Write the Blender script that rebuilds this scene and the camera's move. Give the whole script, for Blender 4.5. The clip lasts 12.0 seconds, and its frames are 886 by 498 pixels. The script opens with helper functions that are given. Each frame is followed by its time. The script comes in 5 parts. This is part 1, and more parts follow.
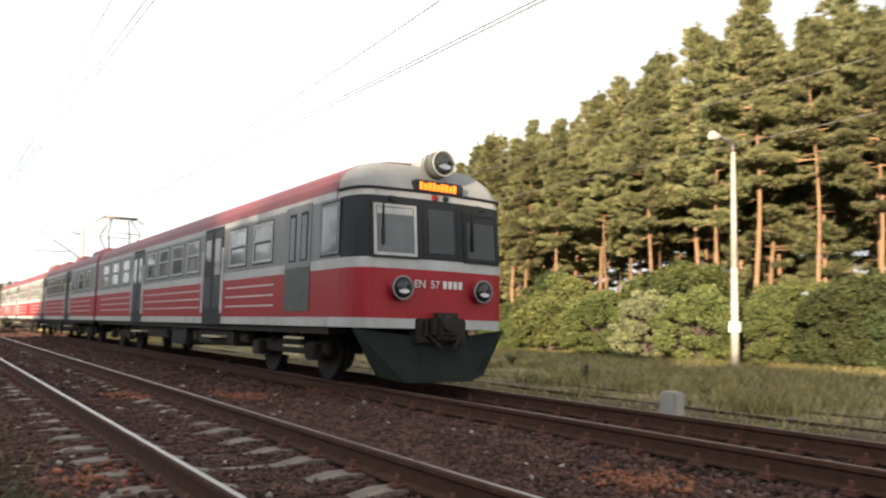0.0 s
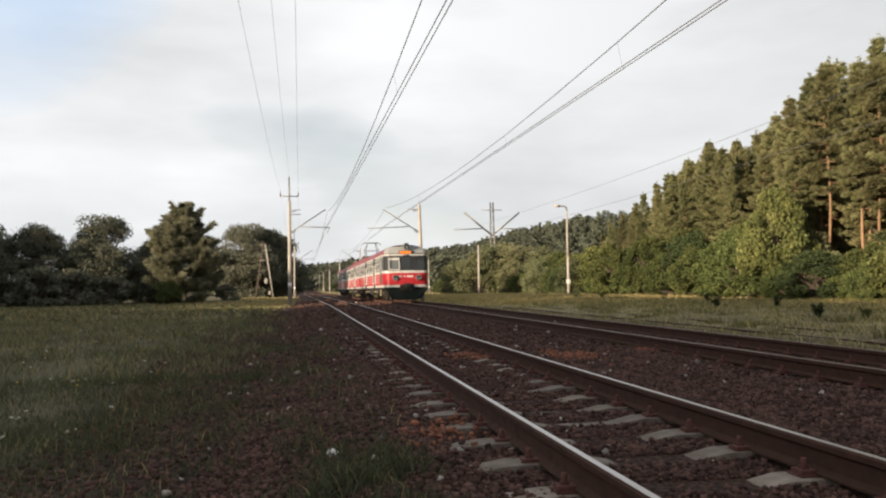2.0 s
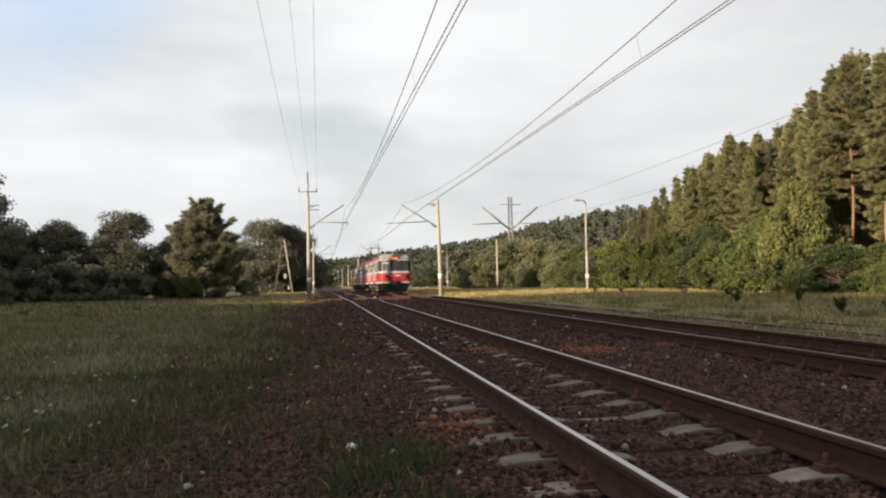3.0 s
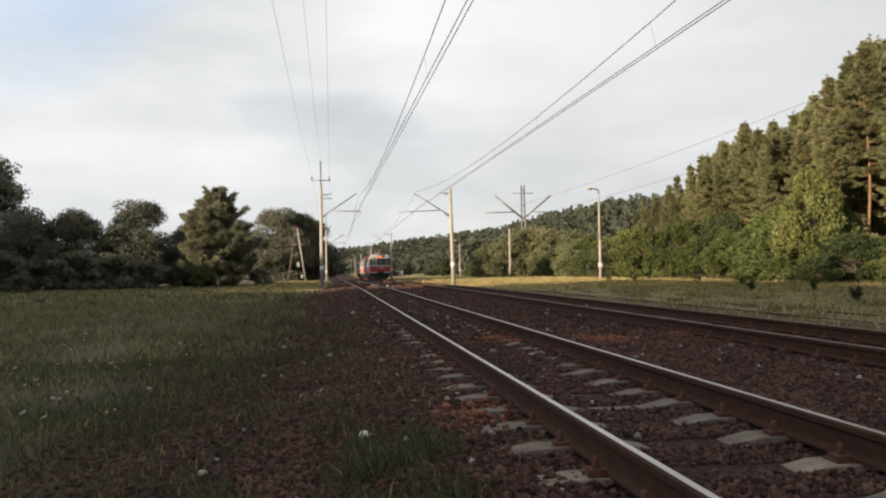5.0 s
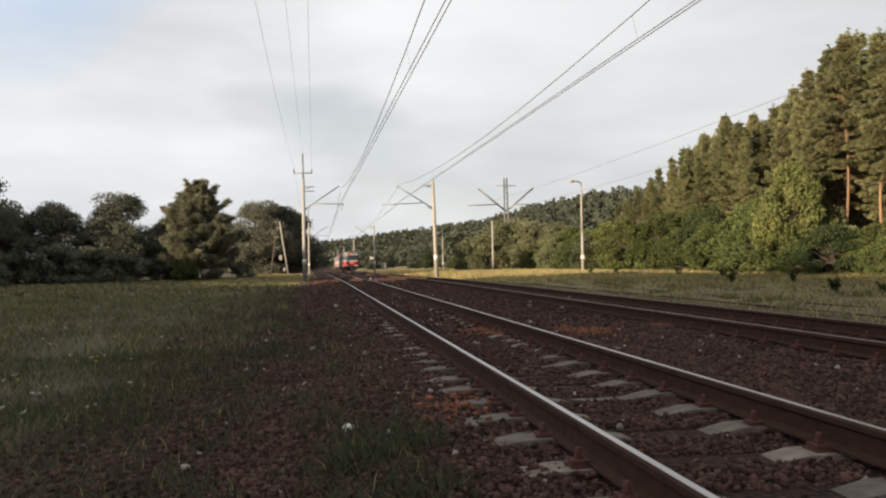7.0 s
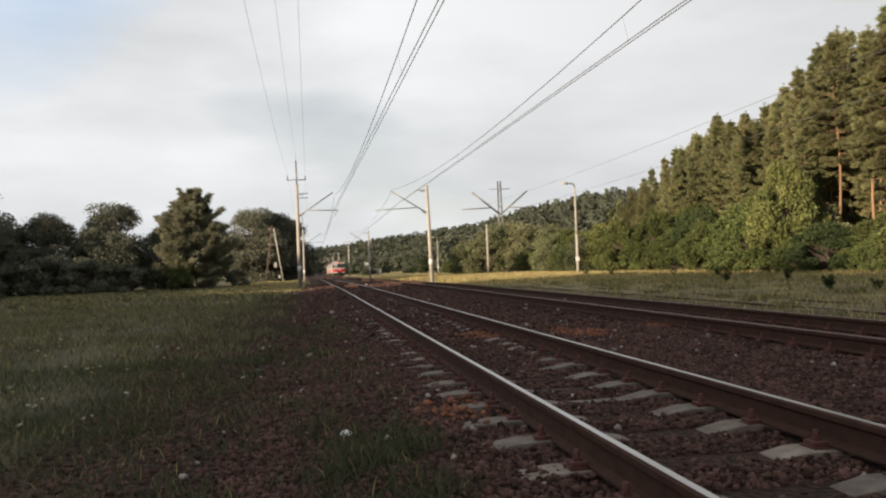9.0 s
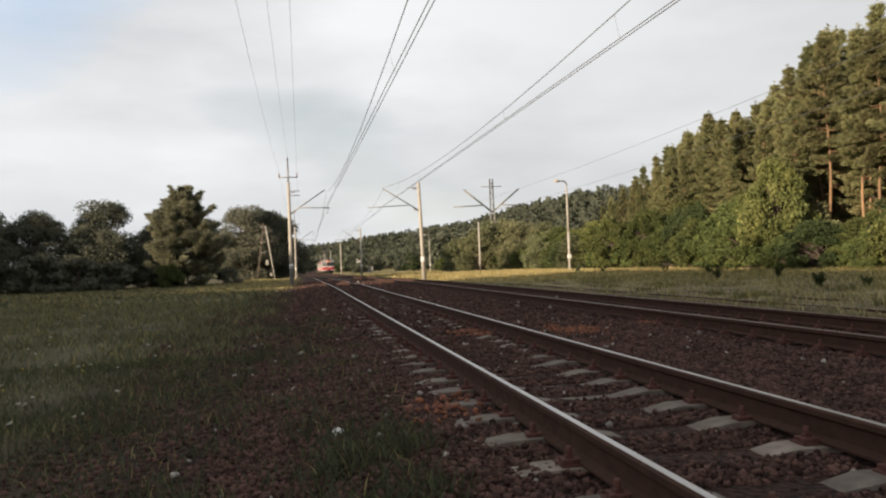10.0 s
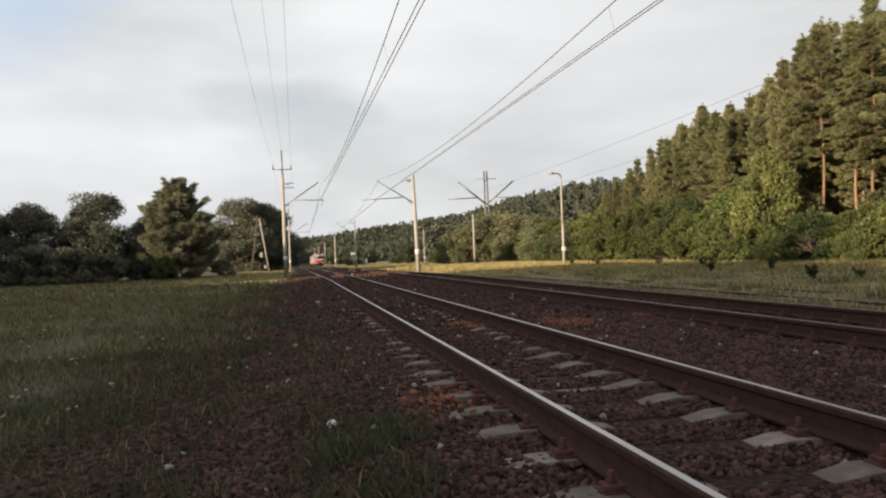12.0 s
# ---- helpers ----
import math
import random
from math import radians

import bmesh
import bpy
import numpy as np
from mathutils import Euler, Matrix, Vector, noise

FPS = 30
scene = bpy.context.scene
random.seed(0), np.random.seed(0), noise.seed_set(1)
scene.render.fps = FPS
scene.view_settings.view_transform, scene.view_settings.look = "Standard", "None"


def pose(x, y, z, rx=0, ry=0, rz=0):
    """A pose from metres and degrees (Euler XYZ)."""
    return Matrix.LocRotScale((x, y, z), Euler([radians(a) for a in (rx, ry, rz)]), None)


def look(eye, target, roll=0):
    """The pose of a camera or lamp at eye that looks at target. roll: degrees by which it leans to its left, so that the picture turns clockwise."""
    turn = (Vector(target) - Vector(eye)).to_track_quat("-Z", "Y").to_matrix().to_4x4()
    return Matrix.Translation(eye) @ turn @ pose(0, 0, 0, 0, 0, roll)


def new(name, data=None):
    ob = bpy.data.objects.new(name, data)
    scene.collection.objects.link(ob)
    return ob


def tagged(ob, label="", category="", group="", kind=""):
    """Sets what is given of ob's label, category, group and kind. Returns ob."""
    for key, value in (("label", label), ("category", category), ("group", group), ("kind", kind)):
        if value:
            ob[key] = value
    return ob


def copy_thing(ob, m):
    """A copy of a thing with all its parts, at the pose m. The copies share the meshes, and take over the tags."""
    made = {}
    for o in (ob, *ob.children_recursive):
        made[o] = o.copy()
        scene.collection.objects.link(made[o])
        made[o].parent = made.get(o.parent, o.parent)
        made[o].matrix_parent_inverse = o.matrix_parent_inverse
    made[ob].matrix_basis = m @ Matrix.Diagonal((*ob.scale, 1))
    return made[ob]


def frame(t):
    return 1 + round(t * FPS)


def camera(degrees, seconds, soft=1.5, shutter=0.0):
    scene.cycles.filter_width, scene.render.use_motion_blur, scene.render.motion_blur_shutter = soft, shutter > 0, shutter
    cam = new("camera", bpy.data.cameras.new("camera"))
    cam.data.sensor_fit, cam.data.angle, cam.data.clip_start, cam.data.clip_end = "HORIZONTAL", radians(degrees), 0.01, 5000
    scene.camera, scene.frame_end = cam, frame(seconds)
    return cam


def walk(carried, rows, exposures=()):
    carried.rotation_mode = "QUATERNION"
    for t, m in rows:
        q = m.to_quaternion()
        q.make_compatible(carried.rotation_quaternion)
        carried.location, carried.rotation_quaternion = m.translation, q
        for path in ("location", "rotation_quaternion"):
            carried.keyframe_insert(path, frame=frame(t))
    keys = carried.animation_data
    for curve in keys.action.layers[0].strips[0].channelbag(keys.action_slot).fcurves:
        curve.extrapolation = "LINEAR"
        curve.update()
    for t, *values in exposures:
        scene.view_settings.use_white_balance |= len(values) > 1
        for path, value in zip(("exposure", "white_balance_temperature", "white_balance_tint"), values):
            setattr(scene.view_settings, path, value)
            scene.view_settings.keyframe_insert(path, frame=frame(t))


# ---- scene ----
# ---------- camera ----------
EYE = (0.0, 0.0, 1.15)
PATH = [  # seconds, yaw, pitch, roll
    (0.0, -33.37, 5.56, -1.43),
    (0.2, -25.05, 5.04, -1.68),
    (0.4, -18.88, 4.40, -2.60),
    (0.5, -16.26, 3.95, -1.00),
    (0.6, -14.73, 2.84, 0.03),
    (0.7, -14.12, 2.46, -0.10),
    (0.8, -13.63, 2.67, -0.28),
    (1.0, -12.93, 3.11, 0.28),
    (1.5, -12.11, 2.74, 0.63),
    (2.0, -10.28, 2.58, 1.04),
    (2.5, -9.77, 2.33, 1.38),
    (3.0, -8.95, 2.23, 1.16),
    (5.0, -8.04, 1.43, 1.10),
    (5.5, -8.13, 1.68, 0.61),
    (6.0, -8.17, 1.56, 1.03),
    (6.5, -8.62, 1.14, 0.59),
    (7.0, -9.27, 0.87, 1.25),
    (9.0, -9.62, 1.17, 2.30),
    (9.5, -9.79, 1.17, 2.13),
    (10.0, -10.20, 0.97, 2.33),
    (10.5, -9.34, 1.22, 2.13),
    (11.0, -9.67, 1.31, 2.07),
    (11.5, -10.21, 1.24, 1.93),
    (12.0, -10.61, 0.40, 2.34),
]
cam = camera(58.5, 12.0, soft=2.15, shutter=0.12)
walk(cam, [(t, pose(*EYE, 90 + p, r, y)) for t, y, p, r in PATH],
     exposures=[(0.0, 1.75), (0.2, 1.38), (0.5, 1.18), (1.0, 1.02), (1.5, 0.97), (5.0, 0.90), (12.0, 0.85)])

# ---------- sky and sun ----------
SUN_FROM = Vector((-0.85, -0.53, 0.0)).normalized()
SUN_ELEV = 9.0
world = bpy.data.worlds.new("sky")
scene.world = world
world.use_nodes = True
wn, wl = world.node_tree.nodes, world.node_tree.links
wn.clear()
w_out = wn.new("ShaderNodeOutputWorld")
w_bg = wn.new("ShaderNodeBackground")
w_sky = wn.new("ShaderNodeTexSky")
w_sky.sky_type = "NISHITA"
w_sky.sun_disc = False
w_sky.sun_elevation = radians(SUN_ELEV)
w_sky.sun_rotation = math.atan2(SUN_FROM.x, SUN_FROM.y)
w_tc = wn.new("ShaderNodeTexCoord")
w_map = wn.new("ShaderNodeMapping")
w_map.inputs["Scale"].default_value = (1.5, 1.5, 5.0)
w_map.inputs["Location"].default_value = (0.35, 0.1, 0.25)
w_n = wn.new("ShaderNodeTexNoise")
w_n.inputs["Scale"].default_value = 1.7
w_n.inputs["Detail"].default_value = 6.0
w_n.inputs["Roughness"].default_value = 0.5
w_r = wn.new("ShaderNodeValToRGB")
w_r.color_ramp.elements[0].position, w_r.color_ramp.elements[0].color = 0.33, (0.655, 0.67, 0.685, 1)
w_r.color_ramp.elements[1].position, w_r.color_ramp.elements[1].color = 0.66, (0.875, 0.885, 0.895, 1)
w_cov = wn.new("ShaderNodeValToRGB")
w_cov.color_ramp.elements[0].position, w_cov.color_ramp.elements[0].color = 0.22, (0.55, 0.55, 0.55, 1)
w_cov.color_ramp.elements[1].position, w_cov.color_ramp.elements[1].color = 0.40, (1, 1, 1, 1)
w_n2 = wn.new("ShaderNodeTexNoise")
w_n2.inputs["Scale"].default_value = 1.9
w_n2.inputs["Detail"].default_value = 4.0
w_map2 = wn.new("ShaderNodeMapping")
w_map2.inputs["Scale"].default_value = (1.0, 1.0, 2.5)
w_map2.inputs["Location"].default_value = (1.35, 0.4, 0.7)
w_str = wn.new("ShaderNodeMixRGB")
w_str.blend_type = "MULTIPLY"
w_str.inputs[0].default_value = 1.0
w_str.inputs[2].default_value = (0.12, 0.12, 0.12, 1)
w_mix = wn.new("ShaderNodeMixRGB")
wl.new(w_tc.outputs["Generated"], w_map.inputs["Vector"])
wl.new(w_map.outputs["Vector"], w_n.inputs["Vector"])
w_z = wn.new("ShaderNodeSeparateXYZ")
w_band = wn.new("ShaderNodeMapRange")   # greyer cloud low over the horizon, brighter above
w_band.inputs["From Min"].default_value, w_band.inputs["From Max"].default_value = 0.06, 0.22
w_band.inputs["To Min"].default_value, w_band.inputs["To Max"].default_value = -0.035, 0.045
w_sum = wn.new("ShaderNodeMath")
w_sum.operation = "ADD"
wl.new(w_tc.outputs["Generated"], w_z.inputs[0])
wl.new(w_z.outputs["Z"], w_band.inputs["Value"])
wl.new(w_n.outputs["Fac"], w_sum.inputs[0])
wl.new(w_band.outputs[0], w_sum.inputs[1])
wl.new(w_sum.outputs[0], w_r.inputs["Fac"])
wl.new(w_tc.outputs["Generated"], w_map2.inputs["Vector"])
wl.new(w_map2.outputs["Vector"], w_n2.inputs["Vector"])
wl.new(w_n2.outputs["Fac"], w_cov.inputs["Fac"])
wl.new(w_sky.outputs["Color"], w_str.inputs[1])
wl.new(w_cov.outputs["Color"], w_mix.inputs[0])
wl.new(w_str.outputs["Color"], w_mix.inputs[1])
wl.new(w_r.outputs["Color"], w_mix.inputs[2])
w_sep = wn.new("ShaderNodeSeparateXYZ")
w_alt = wn.new("ShaderNodeMapRange")
w_alt.inputs["From Min"].default_value, w_alt.inputs["From Max"].default_value = 0.38, 0.85
w_alt.inputs["To Min"].default_value, w_alt.inputs["To Max"].default_value = 1.0, 0.62
w_thin = wn.new("ShaderNodeMixRGB")
w_thin.blend_type = "MULTIPLY"
w_thin.inputs[0].default_value = 1.0
wl.new(w_tc.outputs["Generated"], w_sep.inputs[0])
wl.new(w_sep.outputs["Z"], w_alt.inputs["Value"])
w_dot = wn.new("ShaderNodeVectorMath")   # a small rift of blue in the cloud
w_dot.operation = "DOT_PRODUCT"
w_dot.inputs[1].default_value = (-0.302, 0.895, 0.330)
w_rag = wn.new("ShaderNodeMath")
w_rag.operation = "MULTIPLY_ADD"
w_rag.inputs[1].default_value = 0.05
w_rift = wn.new("ShaderNodeMapRange")
w_rift.inputs["From Min"].default_value, w_rift.inputs["From Max"].default_value = 1.015, 1.031
w_rift.inputs["To Max"].default_value = 0.65
w_blue = wn.new("ShaderNodeMixRGB")
w_blue.inputs[2].default_value = (0.42, 0.60, 0.85, 1)
wl.new(w_tc.outputs["Generated"], w_dot.inputs[0])
wl.new(w_n2.outputs["Fac"], w_rag.inputs[0])
wl.new(w_dot.outputs["Value"], w_rag.inputs[2])
wl.new(w_rag.outputs[0], w_rift.inputs["Value"])
wl.new(w_rift.outputs[0], w_blue.inputs[0])
wl.new(w_mix.outputs["Color"], w_blue.inputs[1])
wl.new(w_blue.outputs["Color"], w_thin.inputs[1])
wl.new(w_alt.outputs[0], w_thin.inputs[2])
w_side = wn.new("ShaderNodeMapRange")   # cloud a little dimmer away from the sun
w_side.inputs["From Min"].default_value, w_side.inputs["From Max"].default_value = 0.10, 0.75
w_side.inputs["To Min"].default_value, w_side.inputs["To Max"].default_value = 1.0, 0.75
w_dim = wn.new("ShaderNodeMixRGB")
w_dim.blend_type = "MULTIPLY"
w_dim.inputs[0].default_value = 1.0
wl.new(w_sep.outputs["X"], w_side.inputs["Value"])
wl.new(w_thin.outputs["Color"], w_dim.inputs[1])
wl.new(w_side.outputs[0], w_dim.inputs[2])
wl.new(w_dim.outputs["Color"], w_bg.inputs["Color"])
w_bg.inputs["Strength"].default_value = 0.585
wl.new(w_bg.outputs["Background"], w_out.inputs["Surface"])

sun_data = bpy.data.lights.new("sun", "SUN")
sun_data.energy, sun_data.angle, sun_data.color = 5.0, radians(0.6), (1.0, 0.79, 0.56)
sun = new("sun", sun_data)
el = radians(SUN_ELEV)
sun_dir = Vector((SUN_FROM.x * math.cos(el), SUN_FROM.y * math.cos(el), math.sin(el)))
sun.matrix_world = look(sun_dir * 300, (0, 0, 0))


# ---------- materials ----------
def material(name, base, second=None, rough=0.7, metal=0.0, scale=6.0, fine=60.0, bump=0.15, depth=0.01,
             spread=0.5, per="", per_amount=0.25, stretch=(1, 1, 1), gloss=0.5):
    """A worn surface: two colours in broad patches, fine grain and relief, and a shade of its own for each piece or island."""
    m = bpy.data.materials.new(name)
    m.use_nodes = True
    n, l = m.node_tree.nodes, m.node_tree.links
    b = n["Principled BSDF"]
    b.inputs["Roughness"].default_value, b.inputs["Metallic"].default_value = rough, metal
    b.inputs["Specular IOR Level"].default_value = gloss
    second = second or tuple(c * 0.72 for c in base)
    tc = n.new("ShaderNodeTexCoord")
    mp = n.new("ShaderNodeMapping")
    mp.inputs["Scale"].default_value = stretch
    l.new(tc.outputs["Object"], mp.inputs["Vector"])
    big = n.new("ShaderNodeTexNoise")
    big.inputs["Scale"].default_value, big.inputs["Detail"].default_value = scale, 5.0
    small = n.new("ShaderNodeTexNoise")
    small.inputs["Scale"].default_value, small.inputs["Detail"].default_value = fine, 3.0
    l.new(mp.outputs["Vector"], big.inputs["Vector"])
    l.new(mp.outputs["Vector"], small.inputs["Vector"])
    ramp = n.new("ShaderNodeValToRGB")
    ramp.color_ramp.elements[0].position, ramp.color_ramp.elements[1].position = 0.5 - spread / 2, 0.5 + spread / 2
    ramp.color_ramp.elements[0].color, ramp.color_ramp.elements[1].color = (*second, 1), (*base, 1)
    add = n.new("ShaderNodeMath")
    add.operation = "MULTIPLY_ADD"
    add.inputs[1].default_value = 0.35
    l.new(small.outputs["Fac"], add.inputs[0])
    sub = n.new("ShaderNodeMath")
    sub.operation = "SUBTRACT"
    sub.inputs[1].default_value = 0.175
    l.new(big.outputs["Fac"], sub.inputs[0])
    l.new(sub.outputs[0], add.inputs[2])
    l.new(add.outputs[0], ramp.inputs["Fac"])
    colour = ramp.outputs["Color"]
    if per:
        src = n.new("ShaderNodeObjectInfo" if per == "object" else "ShaderNodeNewGeometry")
        rnd = src.outputs["Random" if per == "object" else "Random Per Island"]
        hsv = n.new("ShaderNodeHueSaturation")
        mr = n.new("ShaderNodeMapRange")
        mr.inputs["To Min"].default_value, mr.inputs["To Max"].default_value = 1 - per_amount, 1 + per_amount
        l.new(rnd, mr.inputs["Value"])
        l.new(mr.outputs[0], hsv.inputs["Value"])
        l.new(colour, hsv.inputs["Color"])
        colour = hsv.outputs["Color"]
    l.new(colour, b.inputs["Base Color"])
    if bump:
        bp = n.new("ShaderNodeBump")
        bp.inputs["Strength"].default_value, bp.inputs["Distance"].default_value = bump, depth
        l.new(add.outputs[0], bp.inputs["Height"])
        l.new(bp.outputs["Normal"], b.inputs["Normal"])
    return m


def leaf_material(name, base, second, rough=0.8, through_light=0.25, amount=0.35, vary=0.0):
    """Leaves or needles: a shade for each leaf, broad patches over the crown, some light passing through."""
    m = material(name, base, second, rough=rough, scale=0.9, fine=9.0, bump=0, per="island", per_amount=amount, spread=0.35)
    n, l = m.node_tree.nodes, m.node_tree.links
    b = n["Principled BSDF"]
    b.inputs["Specular IOR Level"].default_value = 0.08
    if vary:   # each plant a little lighter, darker, greener or browner than the next
        oi, hs = n.new("ShaderNodeObjectInfo"), n.new("ShaderNodeHueSaturation")
        hue, val = n.new("ShaderNodeMapRange"), n.new("ShaderNodeMapRange")
        wn1 = n.new("ShaderNodeTexWhiteNoise")
        wn1.noise_dimensions = "1D"
        l.new(oi.outputs["Random"], wn1.inputs["W"])
        hue.inputs["To Min"].default_value, hue.inputs["To Max"].default_value = 0.5 - 0.09 * vary, 0.5 + 0.03 * vary
        val.inputs["To Min"].default_value, val.inputs["To Max"].default_value = 1 - vary, 1 + vary
        l.new(wn1.outputs["Value"], hue.inputs["Value"])
        l.new(oi.outputs["Random"], val.inputs["Value"])
        l.new(hue.outputs[0], hs.inputs["Hue"])
        l.new(val.outputs[0], hs.inputs["Value"])
        l.new(b.inputs["Base Color"].links[0].from_socket, hs.inputs["Color"])
        l.new(hs.outputs["Color"], b.inputs["Base Color"])
    tr = n.new("ShaderNodeBsdfTranslucent")
    mx = n.new("ShaderNodeMixShader")
    mx.inputs[0].default_value = through_light
    l.new(b.inputs["Base Color"].links[0].from_socket, tr.inputs["Color"])
    l.new(b.outputs["BSDF"], mx.inputs[1])
    l.new(tr.outputs["BSDF"], mx.inputs[2])
    l.new(mx.outputs["Shader"], n["Material Output"].inputs["Surface"])
    return m


def glow(name, colour, strength):
    m = bpy.data.materials.new(name)
    m.use_nodes = True
    b = m.node_tree.nodes["Principled BSDF"]
    b.inputs["Base Color"].default_value = (*colour, 1)
    b.inputs["Emission Color"].default_value = (*colour, 1)
    b.inputs["Emission Strength"].default_value = strength
    return m


M_rail_side = material("rusty_rail", (0.078, 0.039, 0.028), (0.042, 0.024, 0.018), rough=0.9, scale=9, bump=0.3, gloss=0.15)
M_rail_head = material("polished_rail", (0.46, 0.445, 0.43), (0.33, 0.31, 0.295), rough=0.33, metal=0.9, scale=4, fine=40, bump=0.03, stretch=(6, 0.4, 6))
M_rail_dull = material("dull_rail_head", (0.30, 0.25, 0.22), (0.20, 0.16, 0.14), rough=0.42, metal=0.6, scale=4, bump=0.05, stretch=(6, 0.4, 6))
M_concrete = material("sleeper_concrete", (0.250, 0.212, 0.178), (0.105, 0.078, 0.061), rough=0.9, scale=7, fine=70, bump=0.35, per="object", per_amount=0.3)
M_wood_sleeper = material("sleeper_dark", (0.07, 0.05, 0.04), (0.04, 0.03, 0.025), rough=0.9, scale=6, bump=0.4, per="object")
M_clip = material("rusty_fastening", (0.120, 0.040, 0.030), (0.07, 0.028, 0.022), rough=0.85, scale=30, bump=0.3)
M_stone = material("ballast_stone", (0.107, 0.058, 0.047), (0.048, 0.028, 0.023), rough=0.92, scale=2.5, fine=50, bump=0.4, per="island", per_amount=0.65, gloss=0.2)
M_stone_pale = material("pale_stone", (0.34, 0.31, 0.28), (0.22, 0.19, 0.17), rough=0.9, scale=8, bump=0.3, per="island", per_amount=0.4)
M_stone_rust = material("rust_stained_stone", (0.25, 0.090, 0.044), (0.130, 0.052, 0.031), rough=0.92, scale=6, bump=0.3, per="island", per_amount=0.4)
M_pole = material("pole_concrete", (0.39, 0.37, 0.335), (0.27, 0.25, 0.22), rough=0.88, scale=1.5, fine=40, bump=0.2)
M_steel = material("galvanised_steel", (0.22, 0.22, 0.21), (0.14, 0.13, 0.12), rough=0.5, metal=0.7, scale=8, bump=0.1)
M_wire = material("overhead_wire", (0.15, 0.15, 0.15), (0.11, 0.11, 0.11), rough=0.6, metal=0.3, scale=2, bump=0)
M_insul = material("brown_insulator", (0.14, 0.07, 0.045), rough=0.3, scale=8, bump=0)
M_bark = material("pine_bark", (0.27, 0.162, 0.085), (0.15, 0.098, 0.060), rough=0.95, scale=3, fine=25, bump=0.6, depth=0.03, stretch=(1, 1, 0.35), per="object")
M_bark_grey = material("grey_bark", (0.13, 0.10, 0.08), (0.07, 0.055, 0.045), rough=0.95, scale=3, fine=25, bump=0.6, depth=0.03, stretch=(1, 1, 0.35))
M_needle = leaf_material("pine_needles", (0.282, 0.285, 0.140), (0.150, 0.162, 0.083), through_light=0.40, amount=0.5, vary=0.25)
M_needle_dark = leaf_material("dark_needles", (0.060, 0.076, 0.034), (0.030, 0.044, 0.022), amount=0.4)
M_leaf = leaf_material("bush_leaves", (0.142, 0.170, 0.062), (0.070, 0.096, 0.036), through_light=0.35, amount=0.45, vary=0.35)
M_leaf_deep = leaf_material("deep_green_leaves", (0.082, 0.104, 0.044), (0.046, 0.064, 0.029), through_light=0.3, vary=0.35)
# paler than real foliage, the veil of haze put into the leaf colour
M_leaf_hazed = leaf_material("hazed_wood_leaves", (0.180, 0.186, 0.138), (0.115, 0.124, 0.092), through_light=0.38, vary=0.25)
M_leaf_olive = leaf_material("olive_leaves", (0.168, 0.178, 0.096), (0.100, 0.112, 0.060), through_light=0.25, vary=0.35)
M_grass = leaf_material("meadow_grass", (0.158, 0.160, 0.090), (0.094, 0.100, 0.060), through_light=0.3, amount=0.5)
M_grass_dry = leaf_material("dry_grass", (0.50, 0.41, 0.20), (0.30, 0.25, 0.11), through_light=0.3, amount=0.4)
M_verge = leaf_material("verge_grass", (0.190, 0.185, 0.078), (0.105, 0.110, 0.048), through_light=0.35, amount=0.5)
# distance haze is painted in: lighter, greyer leaves for the hill's wood
M_far_hazed = leaf_material("hazed_far_leaves", (0.098, 0.108, 0.080), (0.066, 0.077, 0.057), through_light=0.15, amount=0.25)
M_weed = leaf_material("weed_leaves", (0.090, 0.102, 0.056), (0.058, 0.066, 0.036), amount=0.4)
M_fir = leaf_material("grey_green_needles", (0.262, 0.258, 0.172), (0.160, 0.164, 0.110), through_light=0.35, amount=0.4)
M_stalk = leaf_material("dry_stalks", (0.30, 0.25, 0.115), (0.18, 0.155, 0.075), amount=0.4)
M_petal = material("white_petals", (0.78, 0.77, 0.72), rough=0.8, scale=20, bump=0)


# ---------- building tools ----------
def mesh_object(name, bm, mat, parent=None, smooth=False):
    me = bpy.data.meshes.new(name)
    bm.to_mesh(me)
    bm.free()
    for mm in (mat if isinstance(mat, (list, tuple)) else [mat]):
        me.materials.append(mm)
    if smooth:
        me.polygons.foreach_set("use_smooth", [True] * len(me.polygons))
    ob = new(name, me)
    if parent is not None:
        ob.parent = parent
    return ob


def part(name, bm, mat, parent, label="", smooth=False):
    ob = mesh_object(name, bm, mat, parent, smooth)
    return tagged(ob, label) if label else ob


def empty(name, m=None):
    e = new(name)
    e.empty_display_size = 0.2
    if m is not None:
        e.matrix_world = m
    return e


def box(bm, x0, x1, y0, y1, z0, z1, mi=0, bevel=0.0):
    vs = [bm.verts.new((x, y, z)) for z in (z0, z1) for y in (y0, y1) for x in (x0, x1)]
    fs = [bm.faces.new([vs[i] for i in q]) for q in
          ((0, 2, 3, 1), (4, 5, 7, 6), (0, 1, 5, 4), (2, 6, 7, 3), (0, 4, 6, 2), (1, 3, 7, 5))]
    for f in fs:
        f.material_index = mi
    if bevel:
        bmesh.ops.bevel(bm, geom=list({e for f in fs for e in f.edges}), offset=bevel, segments=2, affect="EDGES")
    return bm


